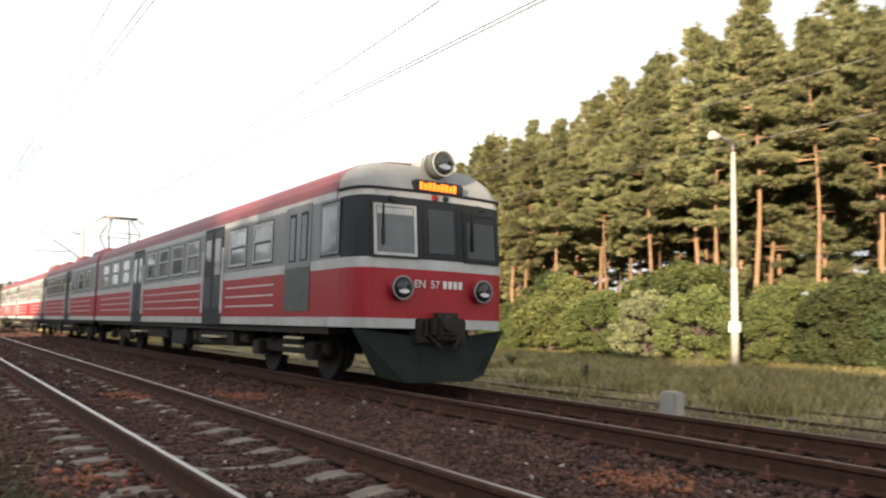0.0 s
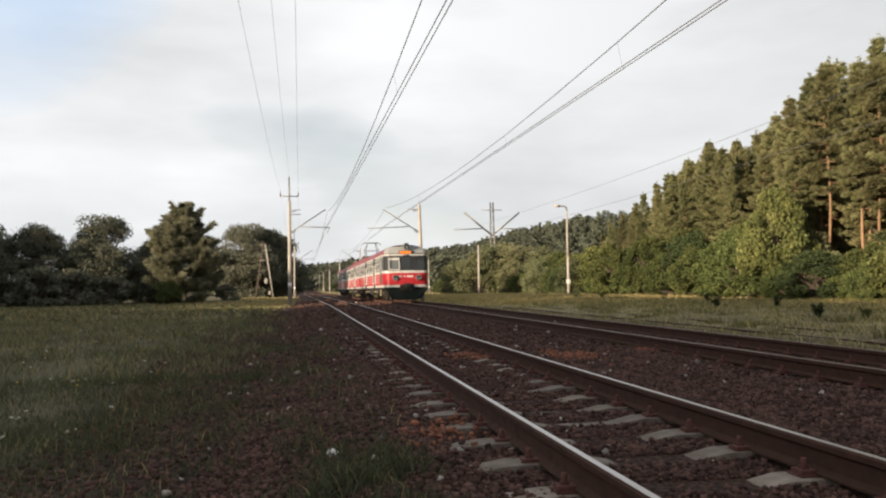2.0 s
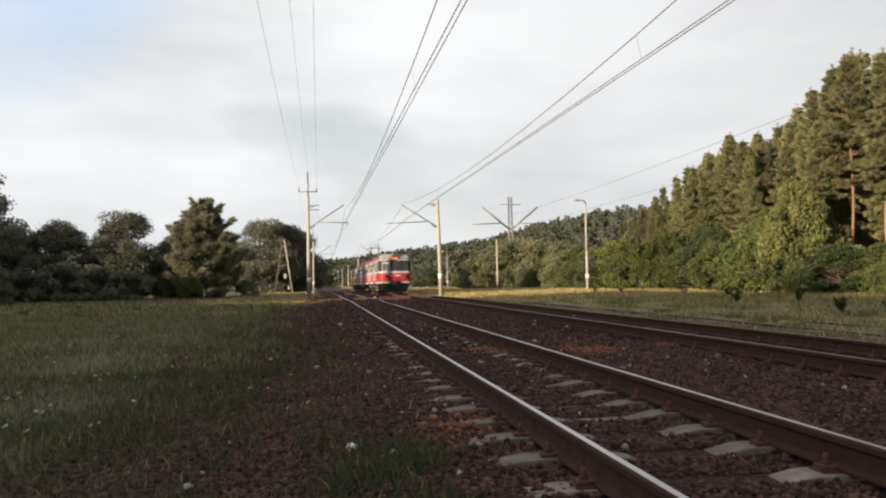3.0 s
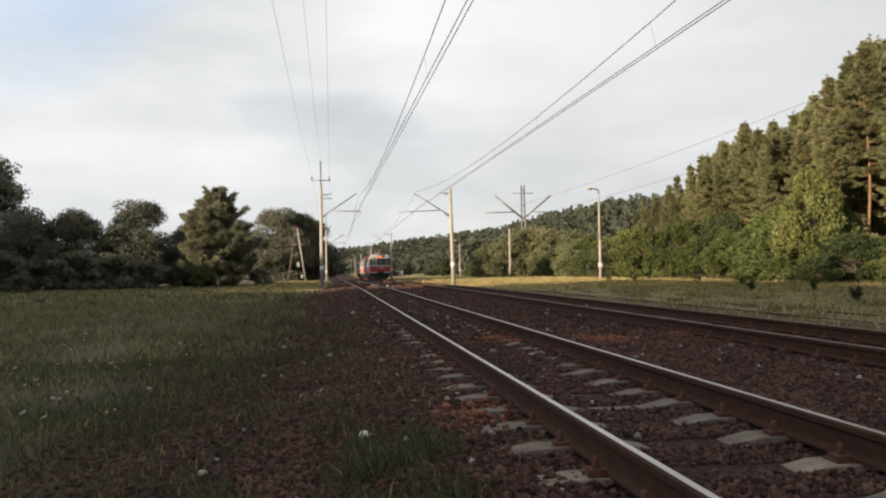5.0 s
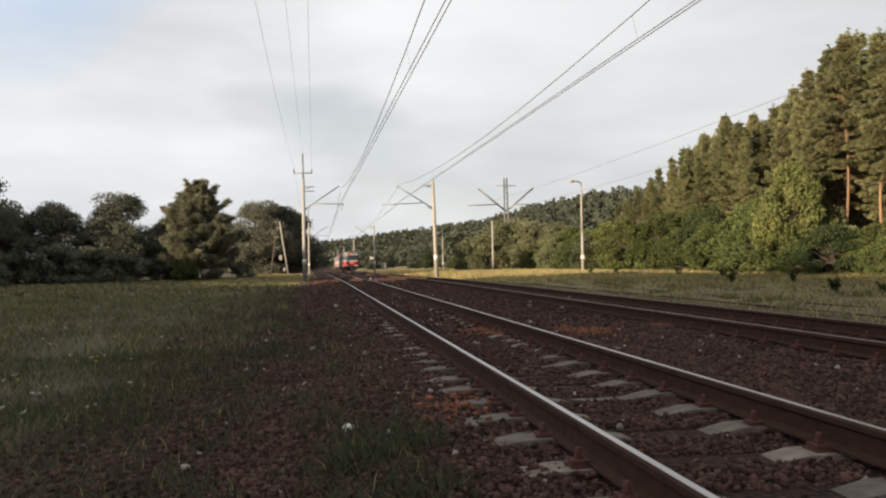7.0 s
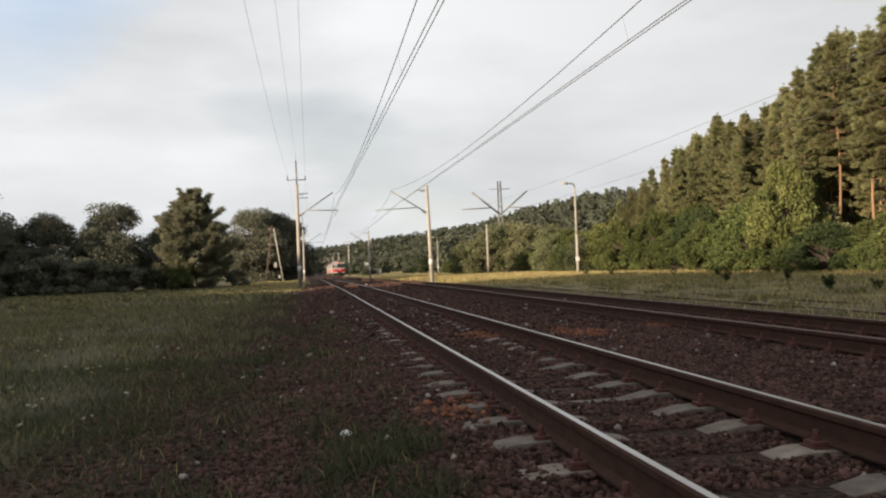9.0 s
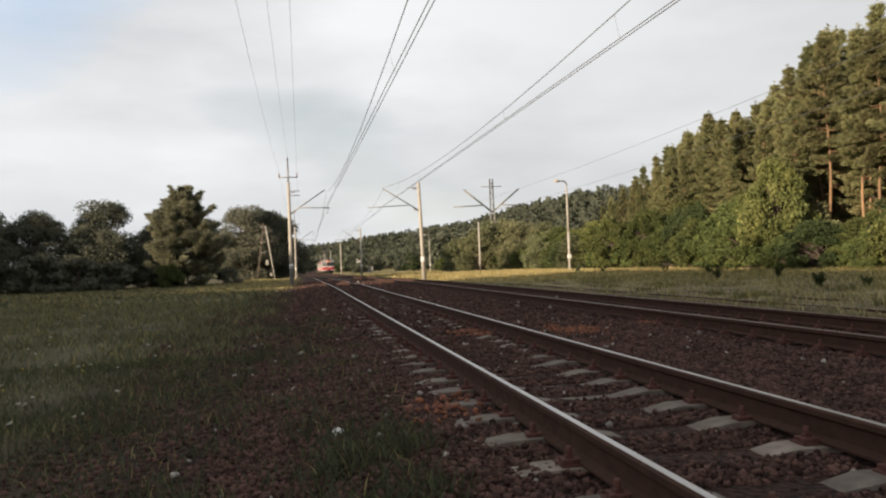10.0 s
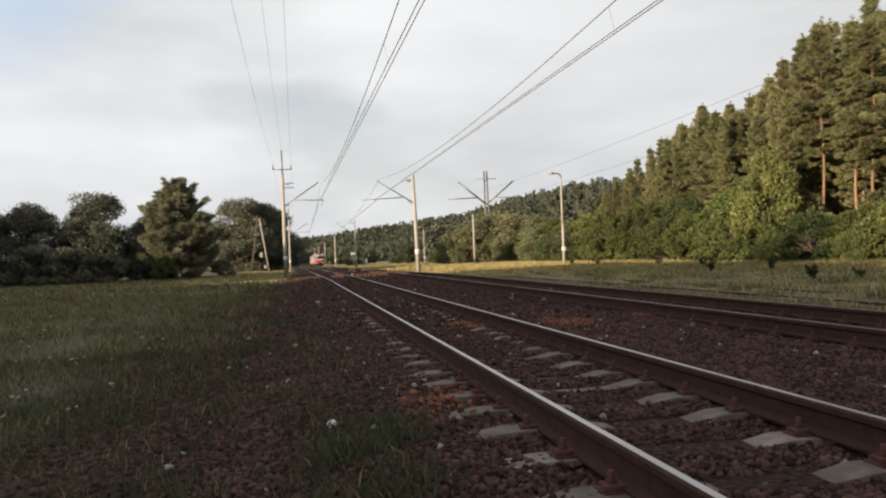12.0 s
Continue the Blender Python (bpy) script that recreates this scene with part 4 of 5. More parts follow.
# A-frame pole with a transformer beside the meadow
ap = tagged(empty("transformer_pole", pose(-6.0, 140, float(ground_z(-6.0, 140)) - 0.1)), "weathered A-frame pole carrying a pale transformer", "utility pole")
bar("leg", [(-1.4, 0, 0), (-0.05, 0, 9.9)], 0.11, M_bark_grey, ap, 8)
bar("leg", [(1.6, 0, 0), (0.25, 0, 9.4)], 0.12, M_pole, ap, 8)
bar("brace", [(-0.75, 0, 4.8), (0.9, 0, 4.8)], 0.05, M_steel, ap)
for z, a, b in ((9.3, -0.7, 0.5), (8.3, -0.3, 1.4), (6.6, -0.9, 1.5)):
    bar("cross_arm", [(a, 0, z), (b, 0, z - 0.08)], 0.07, M_steel, ap)
    for q in (0.08, 0.92):
        bi = bmesh.new()
        tube(bi, (a + (b - a) * q, 0, z), (a + (b - a) * q, 0, z + 0.35), 0.07, 0.04, n=8)
        part("insulator", bi, M_insul, ap)
bm = bmesh.new()
box(bm, 0.15, 0.62, -0.3, 0.3, 2.6, 3.5, 0, 0.08)
for k in range(4):
    box(bm, 0.08, 0.15, -0.26 + k * 0.16, -0.20 + k * 0.16, 2.7, 3.4)
part("transformer", bm, M_pole, ap, "pale transformer box")
bm = bmesh.new()
box(bm, 0.75, 1.15, -0.2, 0.2, 0.7, 1.3, 0, 0.04)
part("switch_box", bm, M_pole, ap, "pale switch box on the leg")


# ---------- tracks ----------
def rail_profile():
    h = [(0.070, -0.022), (0.070, -0.008), (0.014, 0.014), (0.010, 0.108), (0.036, 0.126), (0.036, 0.158), (0.021, 0.170)]
    return h + [(-x, z) for x, z in reversed(h)]


def rail(x, y0, y1, head, parent, z=0.0):
    bm = bmesh.new()
    p = rail_profile()
    mi = [0] * len(p)
    mi[6] = 1
    stops = [y0, 40, 300, y1] if y1 > 300 else [y0, 40, y1]
    for a0, a1 in zip(stops[:-1], stops[1:]):
        k = len(bm.verts)
        extrude_profile(bm, [(x + a, b + z) for a, b in p], a0, a1, mi)
        bm.verts.ensure_lookup_table()
        for v in bm.verts[k:]:
            v.co.z += float(grade(v.co.y))
    return part("rail", bm, [M_rail_side, head], parent)


def track(name, xc, y0, y1, head, label, z=0.0):
    t = tagged(empty(name), label, "railway track")
    for s in (-1, 1):
        rail(xc + s * 0.7525, y0, y1, head, t, z)
    return t


near_track = track("railway_track", NEAR_X, -40, 700, M_rail_head, "shiny steel rails on pale concrete sleepers in dark ballast")
far_track = track("railway_track", FAR_X, -40, 700, M_rail_dull, "dull brown rails on sleepers sunk in ballast")
old_track = track("old_siding", OLD_X, -20, 42, M_rail_dull, "rusty overgrown siding rails in grass", -0.25)


def sleeper_mesh(name, mat, length=2.5):
    """Concrete sleeper: sloping ends, thicker under the rails, a waist between."""
    bm = bmesh.new()
    secs = [(-1.25, 0.105, 0.135, -0.02), (-1.0, 0.12, 0.14, 0.008), (-0.5, 0.12, 0.14, 0.006), (-0.25, 0.09, 0.12, -0.035),
            (0.25, 0.09, 0.12, -0.035), (0.5, 0.12, 0.14, 0.006), (1.0, 0.12, 0.14, 0.008), (1.25, 0.105, 0.135, -0.02)]
    rings = []
    for x, wt, wb, zt in secs:
        rings.append([bm.verts.new((x, -wb, -0.2)), bm.verts.new((x, -wt, zt)), bm.verts.new((x, wt, zt)), bm.verts.new((x, wb, -0.2))])
    for a, b in zip(rings[:-1], rings[1:]):
        for k in range(3):
            bm.faces.new((a[k], a[k + 1], b[k + 1], b[k]))
    bm.faces.new(rings[0][::-1])
    bm.faces.new(rings[-1])
    bmesh.ops.recalc_face_normals(bm, faces=bm.faces)
    me = bpy.data.meshes.new(name)
    bm.to_mesh(me)
    bm.free()
    me.materials.append(mat)
    return me


def clip_mesh():
    bm = bmesh.new()
    for s in (1,):
        box(bm, 0.0, s * 0.11 + 0.065, -0.075, 0.075, 0.0, 0.014)
        box(bm, s * 0.11 - 0.035, s * 0.11 + 0.045, -0.06, 0.06, 0.014, 0.040)
        tube(bm, (s * 0.11, 0, 0.02), (s * 0.11, 0, 0.105), 0.018, n=6)
        tube(bm, (s * 0.158, 0.045, 0.0), (s * 0.158, 0.045, 0.045), 0.016, n=6)
        box(bm, s * 0.11 - 0.022, s * 0.11 + 0.022, -0.022, 0.022, 0.035, 0.06)
        box(bm, s * 0.075 - 0.03, s * 0.075 + 0.03, -0.04, 0.04, 0.022, 0.036)
    me = bpy.data.meshes.new("rail_fastening")
    bm.to_mesh(me)
    bm.free()
    me.materials.append(M_clip)
    return me


SLEEPER_Y0, SLEEPER_STEP = 4.35, 0.709
ME_sleeper = sleeper_mesh("sleeper", M_concrete)
ME_sleeper_dark = sleeper_mesh("sleeper", M_wood_sleeper)
ME_clip = clip_mesh()
rs = random.Random(4)
for tr_ob, xc, me, dz, y_from, y_to, clips in ((near_track, NEAR_X, ME_sleeper, -0.030, SLEEPER_Y0 - 14 * SLEEPER_STEP, 90.0, 18.0), (far_track, FAR_X, ME_sleeper_dark, -0.07, -3.0, 60.0, 14.0)):
    yy = y_from
    while yy < y_to:
        o = new("sleeper", me)
        o.parent = tr_ob
        o.matrix_local = pose(xc + rs.uniform(-0.02, 0.02), yy + rs.uniform(-0.02, 0.02), dz - 0.026 * min(1.0, max(0.0, (yy - 9) / 9)) + float(grade(yy)) + rs.uniform(-0.012, 0.006), 0, rs.uniform(-0.4, 0.4), rs.uniform(-0.8, 0.8))
        if yy < clips:
            for s, side in ((-1, 0), (-1, 180), (1, 0), (1, 180)):
                c = new("rail_fastening", ME_clip)
                c.parent = tr_ob
                c.matrix_local = pose(xc + s * 0.7525, yy, -0.034, 0, 0, side)
        yy += SLEEPER_STEP
# concrete marker block beside the far track
mb = bmesh.new()
box(mb, -0.14, 0.14, -0.13, 0.13, -0.2, 0.38, 0, 0.025)
marker = tagged(mesh_object("marker_block", mb, M_pole), "small weathered concrete marker block in the grass", "concrete block")
marker.matrix_world = pose(9.15, 7.85, -0.09, 2, 1, 12)
pb = bmesh.new()
tube(pb, (0, 0, -0.2), (0.02, 0.01, 0.40), 0.075, 0.065, n=10)
tube(pb, (0.02, 0.01, 0.40), (0.02, 0.01, 0.43), 0.065, 0.035, n=10)
stump = tagged(mesh_object("wooden_post", pb, M_wood_sleeper), "short dark weathered post in the verge grass", "post")
stump.matrix_world = pose(13.9, 14.6, float(ground_z(13.9, 14.6)), 2, -2, 0)


# ---------- trees ----------
def branch_tubes(bm, segs):
    for a, b, r0, r1 in segs:
        tube(bm, a, b, r0, r1, n=6, caps=False)


def pine(seed, height, crown_from=0.45, spread=2.0, needles=64000, needle=M_needle, bark=M_bark, size=1.0, name="pine_tree", droop=0.0, fullness=1.0, stem=0.0068, step=1.0, taper=1.25, tuft=1.0):
    """A pine: bare tapered trunk, whorls of level limbs that fork into flat sprays of needle tufts, and dark gaps between the tiers."""
    rng = np.random.default_rng(seed)
    t = empty(name)
    bm = bmesh.new()
    lean = rng.uniform(-0.02, 0.02, 2)
    pts = [Vector((lean[0] * z + 0.12 * math.sin(z * 0.5 + seed), lean[1] * z + 0.10 * math.cos(z * 0.43 + seed), z)) for z in np.linspace(-0.3, height * 0.97, 13)]
    r_base = stem * height + 0.02
    radii = [r_base * (1 - 0.9 * k / 12) for k in range(13)]
    for k in range(12):
        tube(bm, pts[k], pts[k + 1], radii[k], radii[k + 1], n=8, caps=False)

    def axis_at(z):
        f = min(max((z + 0.3) / (height * 0.97 + 0.3) * 12, 0), 11.999)
        k = int(f)
        return pts[k].lerp(pts[k + 1], f - k)

    tufts = []
    z = height * crown_from
    while z < height * 0.97:
        rel = max(0.0, (z / height - crown_from) / (1 - crown_from))
        reach = spread * min(1.0, 0.62 + 1.6 * rel) * (1.02 - rel ** 1.7) ** taper * rng.uniform(0.6, 1.12) + 0.16
        turn = rng.uniform(0, 6.28)
        cnt = int(rng.integers(4, 7))
        for k in range(cnt):
            if rng.uniform() > fullness * (0.70 + 0.4 * rel):
                continue
            az = turn + k * 6.283 / cnt + rng.normal() * 0.3
            ln = reach * rng.uniform(0.55, 1.2)
            a = axis_at(z + rng.normal() * 0.18)
            rise = rng.uniform(-0.12, 0.22) + 0.55 * rel ** 2 - droop
            out = Vector((math.cos(az), math.sin(az), 0))
            elbow = a + out * (ln * 0.6) + Vector((0, 0, ln * 0.6 * (rise - 0.08)))
            tip = a + out * ln + Vector((0, 0, ln * (rise + 0.10)))
            r0 = 0.034 * (1.15 - rel) + 0.008
            tube(bm, a, elbow, r0, r0 * 0.6, n=4, caps=False)
            tube(bm, elbow, tip, r0 * 0.6, 0.006, n=4, caps=False)
            m = max(3, int(ln / 0.20))
            for j in range(m):
                f = 0.28 + 0.74 * (j + rng.uniform(0, 1)) / m
                p = a.lerp(elbow, f / 0.6) if f < 0.6 else elbow.lerp(tip, (f - 0.6) / 0.4)
                ang = az + (1 if j % 2 else -1) * rng.uniform(0.5, 1.15)
                tl = (0.16 + 0.42 * ln * max(0.0, 1.05 - f) + 0.10 * rng.uniform()) * (1.05 - 0.35 * rel)
                for q in (0.45, 1.0):
                    tufts.append((p.x + math.cos(ang) * tl * q, p.y + math.sin(ang) * tl * q, p.z + rng.uniform(-0.05, 0.09) + 0.10 * tl * q,
                                  rng.uniform(0.12, 0.25) * (1.1 - 0.3 * rel) * tuft, math.cos(ang), math.sin(ang)))
            tufts.append((tip.x, tip.y, tip.z + 0.03, 0.17, out.x, out.y))
        z += rng.uniform(0.36, 0.86) * (1.1 - 0.62 * rel) * step
    top = axis_at(height * 0.96)
    for k in range(5):
        tufts.append((top.x + rng.normal() * 0.06, top.y + rng.normal() * 0.06, height * (0.955 + 0.012 * k), 0.19 - 0.025 * k, 0, 0))
    for _ in range(9):   # dead stubs on the lower trunk
        zz = rng.uniform(0.2, max(0.25, crown_from)) * height
        a, az = axis_at(zz), rng.uniform(0, 6.28)
        tube(bm, a, a + Vector((math.cos(az) * 0.8, math.sin(az) * 0.8, rng.uniform(-0.25, 0.2))), 0.018, 0.006, n=4, caps=False)
    part("trunk", bm, bark, t)
    tf = np.array(tufts)
    w = tf[:, 3] ** 1.5
    pick = rng.choice(len(tf), needles, p=w / w.sum())
    d = rng.normal(size=(needles, 3))
    d /= np.linalg.norm(d, axis=1)[:, None]
    c = tf[pick, :3] + d * (tf[pick, 3] * rng.uniform(0.1, 1.0, needles) ** 0.6)[:, None] * np.array([1.25, 1.25, 0.72])
    al = d * np.array([1, 1, 0.6]) + np.stack([tf[pick, 4], tf[pick, 5], np.full(needles, 0.5)], 1) * 0.8 + rng.normal(size=(needles, 3)) * 0.3
    al /= np.linalg.norm(al, axis=1)[:, None]
    cr = new("crown", spike_cloud("crown", c, al, rng.uniform(0.16, 0.30, needles) * size, rng.uniform(0.035, 0.07, needles) * size, rng, needle))
    cr.parent = t
    return t


def broadleaf(seed, height, width, leaves=6000, mat=M_leaf, bark=M_bark_grey, leaf=0.22, low=0.05, lobes=26, name="bush", lump=1.0, cone=0.0):
    """A bush or broad tree: several stems and a crown of leafy lobes of uneven size."""
    rng = np.random.default_rng(seed)
    t = empty(name)
    bm = bmesh.new()
    balls = []
    for k in range(lobes):
        zrel = rng.uniform(low, 0.95) if not cone else 0.97 * (1 - rng.uniform(0, 1) ** 0.62)
        prof = math.sin(math.pi * min(1, 0.16 + zrel * 0.84)) ** 0.7 if not cone else (1.02 - zrel) ** cone
        az, rr = rng.uniform(0, 6.28), width * 0.5 * prof * math.sqrt(rng.uniform(0.12, 1.0))
        balls.append((math.cos(az) * rr, math.sin(az) * rr, zrel * height * rng.uniform(0.9, 1.02), rng.uniform(0.065, 0.215) * min(width, height) * lump))
    tr = 0.02 * height + 0.03
    tube(bm, (0, 0, -0.2), (0.05, 0.03, height * 0.45), tr, tr * 0.6, n=8, caps=False)
    tube(bm, (0.05, 0.03, height * 0.45), (0, 0, height * 0.85), tr * 0.6, tr * 0.15, n=8, caps=False)
    for b in balls:
        base = Vector((0, 0, max(0.0, b[2] * 0.5)))
        tube(bm, base, (b[0], b[1], b[2]), tr * 0.3, tr * 0.08, n=5, caps=False)
    part("trunk", bm, bark, t)
    bl = np.array(balls)
    w = bl[:, 3] ** 2
    pick = rng.choice(len(bl), leaves, p=w / w.sum())
    d = rng.normal(size=(leaves, 3))
    d /= np.linalg.norm(d, axis=1)[:, None]
    rad = rng.uniform(0.35, 1.0, leaves) ** 0.5 * (1 + 0.10 * rng.normal(size=leaves))
    rad *= np.where(rng.uniform(size=leaves) < 0.12, rng.uniform(1.0, 1.25, leaves), 1.0)
    c = bl[pick, :3] + d * (bl[pick, 3] * rad)[:, None] * np.array([1.15, 1.15, 0.75])
    c[:, 2] = np.abs(c[:, 2] - 0.02) + 0.02
    nrm = d * 0.7 + rng.normal(size=(leaves, 3)) * 0.6 + np.array([0, 0, 0.35])
    nrm /= np.linalg.norm(nrm, axis=1)[:, None]
    flat = np.cross(nrm, rng.normal(size=(leaves, 3)))
    flat /= np.linalg.norm(flat, axis=1)[:, None] + 1e-9
    cr = new("crown", spike_cloud("crown", c, flat, rng.uniform(0.8, 1.5, leaves) * leaf, rng.uniform(0.6, 1.1, leaves) * leaf, rng, mat))
    cr.parent = t
    return t


def put(src, x, y, turn, s=1.0, sink=0.0, sz=None, first=[]):
    """The model itself at its first place, a copy at every later one."""
    m = pose(x, y, float(ground_z(x, y)) - sink, 0, 0, turn)
    if src not in first:
        first.append(src)
        src.scale = (s, s, sz or s)
        src.matrix_basis = m @ Matrix.Diagonal((s, s, sz or s, 1))
        return src
    o = copy_thing(src, m)
    o.matrix_basis = m @ Matrix.Diagonal((s, s, sz or s, 1))
    return o


rp = random.Random(11)
L_PINE = "tall pine with orange-brown bare trunk and olive crown"
pines = [tagged(pine(20 + k, 16.5, cf, sp), L_PINE, "tree", "pines of the wood") for k, (cf, sp) in
         enumerate(((0.46, 2.3), (0.36, 2.5), (0.54, 2.4), (0.10, 2.3), (0.42, 2.5), (0.18, 2.2)))]
back_pines = [tagged(pine(30 + k, 16.8, cf, 2.3, needles=22000, size=1.4), "pine deep in the wood with shaded trunk", "tree", "pines of the wood") for k, cf in
              enumerate((0.30, 0.20, 0.36))]


def wood_edge(y):
    """x of the wood's edge."""
    return 33.0 + 0.05 * max(0.0, y - 40)


def stand_height(x, y):
    """The stand is tall near the lamp post and younger towards the hill, with a dip in its canopy; the trees behind reach above those of the edge."""
    rise = np.interp(y / x, STAND_AT, STAND_RISE)
    return min(20.0, max(5.0, rise * x + 1.15))


STAND_AT = (0.4, 0.58, 0.72, 0.82, 0.91, 1.07, 1.29, 1.45, 1.6, 1.7, 1.8, 1.93, 2.12, 2.36, 2.61)
STAND_RISE = (0.46, 0.46, 0.51, 0.485, 0.44, 0.405, 0.42, 0.37, 0.31, 0.31, 0.33, 0.305, 0.275, 0.215, 0.15)
# pines in rows behind the edge
for row in range(6):
    y = 6.0 + row * 0.7
    while y < 92:
        x = wood_edge(y) + row * 3.0 + rp.uniform(-1.1, 1.1)
        grown = stand_height(x, y) / 16.5 * rp.uniform(0.84, 1.05)
        kinds = (pines[1], pines[3], pines[5]) if y > 46 and row < 3 else (pines[0], pines[1], pines[2], pines[4], pines[5]) if row < 2 else back_pines
        put(rp.choice(kinds), x, y + rp.uniform(-0.9, 0.9), rp.uniform(0, 360), grown)
        y += rp.uniform(2.3, 3.6)

bushes = [tagged(broadleaf(40 + k, 4.0, 4.6, leaves=17000, mat=mt, lobes=110, leaf=0.13, lump=0.62), lb, "bush", "bushes at the wood's edge") for k, (mt, lb) in enumerate((
    (M_leaf, "leafy yellow-green bush at the wood's edge"), (M_leaf, "broad yellow-green bush at the wood's edge"),
    (M_leaf_deep, "deep green bush at the wood's edge"), (M_leaf_olive, "grey-olive bush at the wood's edge")))]
y = 2.0
while y < 130:
    for row in range(2):
        x = wood_edge(y) - 4.2 + row * 2.6 + rp.uniform(-1.0, 1.0)
        put(rp.choice((bushes[2], bushes[2], bushes[3], bushes[0]) if y < 17 else (bushes[0], bushes[0], bushes[1], bushes[1], bushes[2], bushes[3])), x, y + rp.uniform(-1, 1), rp.uniform(0, 360), rp.uniform(0.75, 1.25) * (0.85 + 0.3 * row) * (0.72 + 0.3 * min(1.0, y / 50)) * (0.62 if 36 < y < 45 else 1.0))
    y += rp.uniform(2.2, 3.4) + 0.008 * y

# three pines that stand above their neighbours
for x, y, sc, k in ((37.0, 66.5, 0.86, 1), (38.4, 64.2, 0.84, 1), (36.0, 75.0, 0.70, 3)):
    put(pines[k], x, y, 40 * k, sc)
# taller shrubs standing out of the edge
for x, y, sc, tall, b in ((30.2, 46.0, 1.05, 1.75, 0), (31.5, 52.0, 1.0, 1.35, 1), (29.0, 40.5, 0.9, 0.75, 2), (30.5, 58.0, 1.0, 1.35, 2), (29.2, 63.0, 0.95, 1.3, 0),
                          (28.8, 70.0, 1.0, 1.25, 1), (31.0, 35.0, 1.0, 1.2, 2), (29.0, 16.0, 0.9, 0.95, 2)):
    put(bushes[b], x, y, rp.uniform(0, 360), sc, 0.0, tall)

# wood and single trees beyond the meadow
dark_trees = [tagged(broadleaf(60 + k, 9.5, 8.4, leaves=34000, mat=M_leaf_hazed, leaf=0.19, lobes=120, lump=0.78, low=0.04, name="dark_tree"),
                     "dark broadleaf tree of the meadow wood", "tree", "trees beyond the meadow") for k in range(3)]
fir = tagged(pine(71, 10.2, 0.03, 4.6, needles=120000, needle=M_fir, bark=M_bark_grey, size=1.7, name="conical_tree", droop=-0.24, fullness=2.0, step=0.66, taper=1.0, tuft=1.6),
             "single grey-green conical tree on the meadow", "tree")
put(fir, -11.6, 85, 0, 1.0)
for x, y, s in ((-19.9, 88, 0.99), (-26.0, 86, 0.86), (-30.0, 84, 0.80), (-34.5, 82, 0.95), (-38.5, 80, 1.2), (-16.6, 96, 0.78), (-23, 96, 0.86), (-43, 78, 1.2),
                (-9.8, 148, 1.42), (-6.2, 153, 1.4), (-3.6, 160, 1.3), (-48, 74, 1.3), (-40.0, 96.0, 1.62)):
    put(rp.choice(dark_trees), x, y, rp.uniform(0, 360), s)
small_dark = tagged(broadleaf(75, 3.2, 4.6, leaves=6000, mat=M_leaf_hazed, leaf=0.2, lobes=30), "low dark bush on the meadow's edge", "bush", "meadow bushes")
for x, y, s in ((-20.5, 79, 1.1), (-18.0, 81, 0.9), (-25.5, 70, 0.5), (-24, 79, 1.2), (-30, 77, 1.2), (-7.6, 88, 0.6)):
    put(small_dark, x, y, rp.uniform(0, 360), s)
put(bushes[0], -12.6, 80.5, 20, 0.6)
# more trees added out of view, to keep the sun off the meadow
for x, y, s in ((-46, 17, 1.14), (-47.5, 21, 0.95), (-49, 25, 0.82), (-51, 29, 0.80), (-52.5, 33, 0.84)):
    put(rp.choice(dark_trees), x, y, rp.uniform(0, 360), s)
# unseen trees added beside and behind the viewpoint, there to shade the line
for k in range(26):
    y = -64 + k * 3.0
    put(rp.choice(dark_trees), -44 - 2.5 * (k % 3) + rp.uniform(-1, 1), y, rp.uniform(0, 360), rp.uniform(1.36, 1.48))
for k in range(12):
    put(rp.choice(dark_trees), -53 - 2.0 * k + rp.uniform(-1, 1), 33 + 2.8 * k, rp.uniform(0, 360), rp.uniform(1.2, 1.32))

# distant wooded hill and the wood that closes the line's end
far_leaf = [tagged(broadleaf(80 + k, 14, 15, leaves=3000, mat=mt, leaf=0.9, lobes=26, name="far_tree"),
                   "distant dark green tree of the wooded hill", "tree", "far wood") for k, mt in enumerate((M_far_hazed, M_needle_dark, M_far_hazed))]


def far_wood(count, seed, y0, y1, lean, x0, wide, h0, h1):
    """The hill's wood: many small crowns, pointed and domed, in one mesh."""
    r = np.random.default_rng(seed)
    y = r.uniform(y0, y1, count)
    x = x0 + y * lean + r.uniform(0, 1, count) ** 1.1 * wide
    h, w = r.uniform(h0, h1, count), r.uniform(2.0, 4.0, count)
    per = 70
    k = np.repeat(np.arange(count), per)
    n = len(k)
    rel = r.uniform(0.05, 1.0, n)
    pointed = (r.uniform(size=count) < 0.55)[k]
    rad = np.where(pointed, 1.05 - rel, np.sqrt(np.clip(1 - (rel * 1.5 - 0.5) ** 2, 0, 1))) * w[k] * np.sqrt(r.uniform(0.3, 1, n))
    az = r.uniform(0, 6.283, n)
    c = np.stack([x[k] + np.cos(az) * rad, y[k] + np.sin(az) * rad, ground_z(x, y)[k] + rel * h[k]], 1)
    al = np.stack([np.cos(az), np.sin(az), r.uniform(-0.2, 1.0, n)], 1) + r.normal(size=(n, 3)) * 0.4
    al /= np.linalg.norm(al, axis=1)[:, None]
    tagged(new("far_wood", spike_cloud("far_wood", c, al, r.uniform(1.2, 2.6, n), r.uniform(0.9, 1.8, n), r, M_far_hazed)),
           "dark green wood covering the distant hill, greyed with painted haze", "wood", kind="stuff")


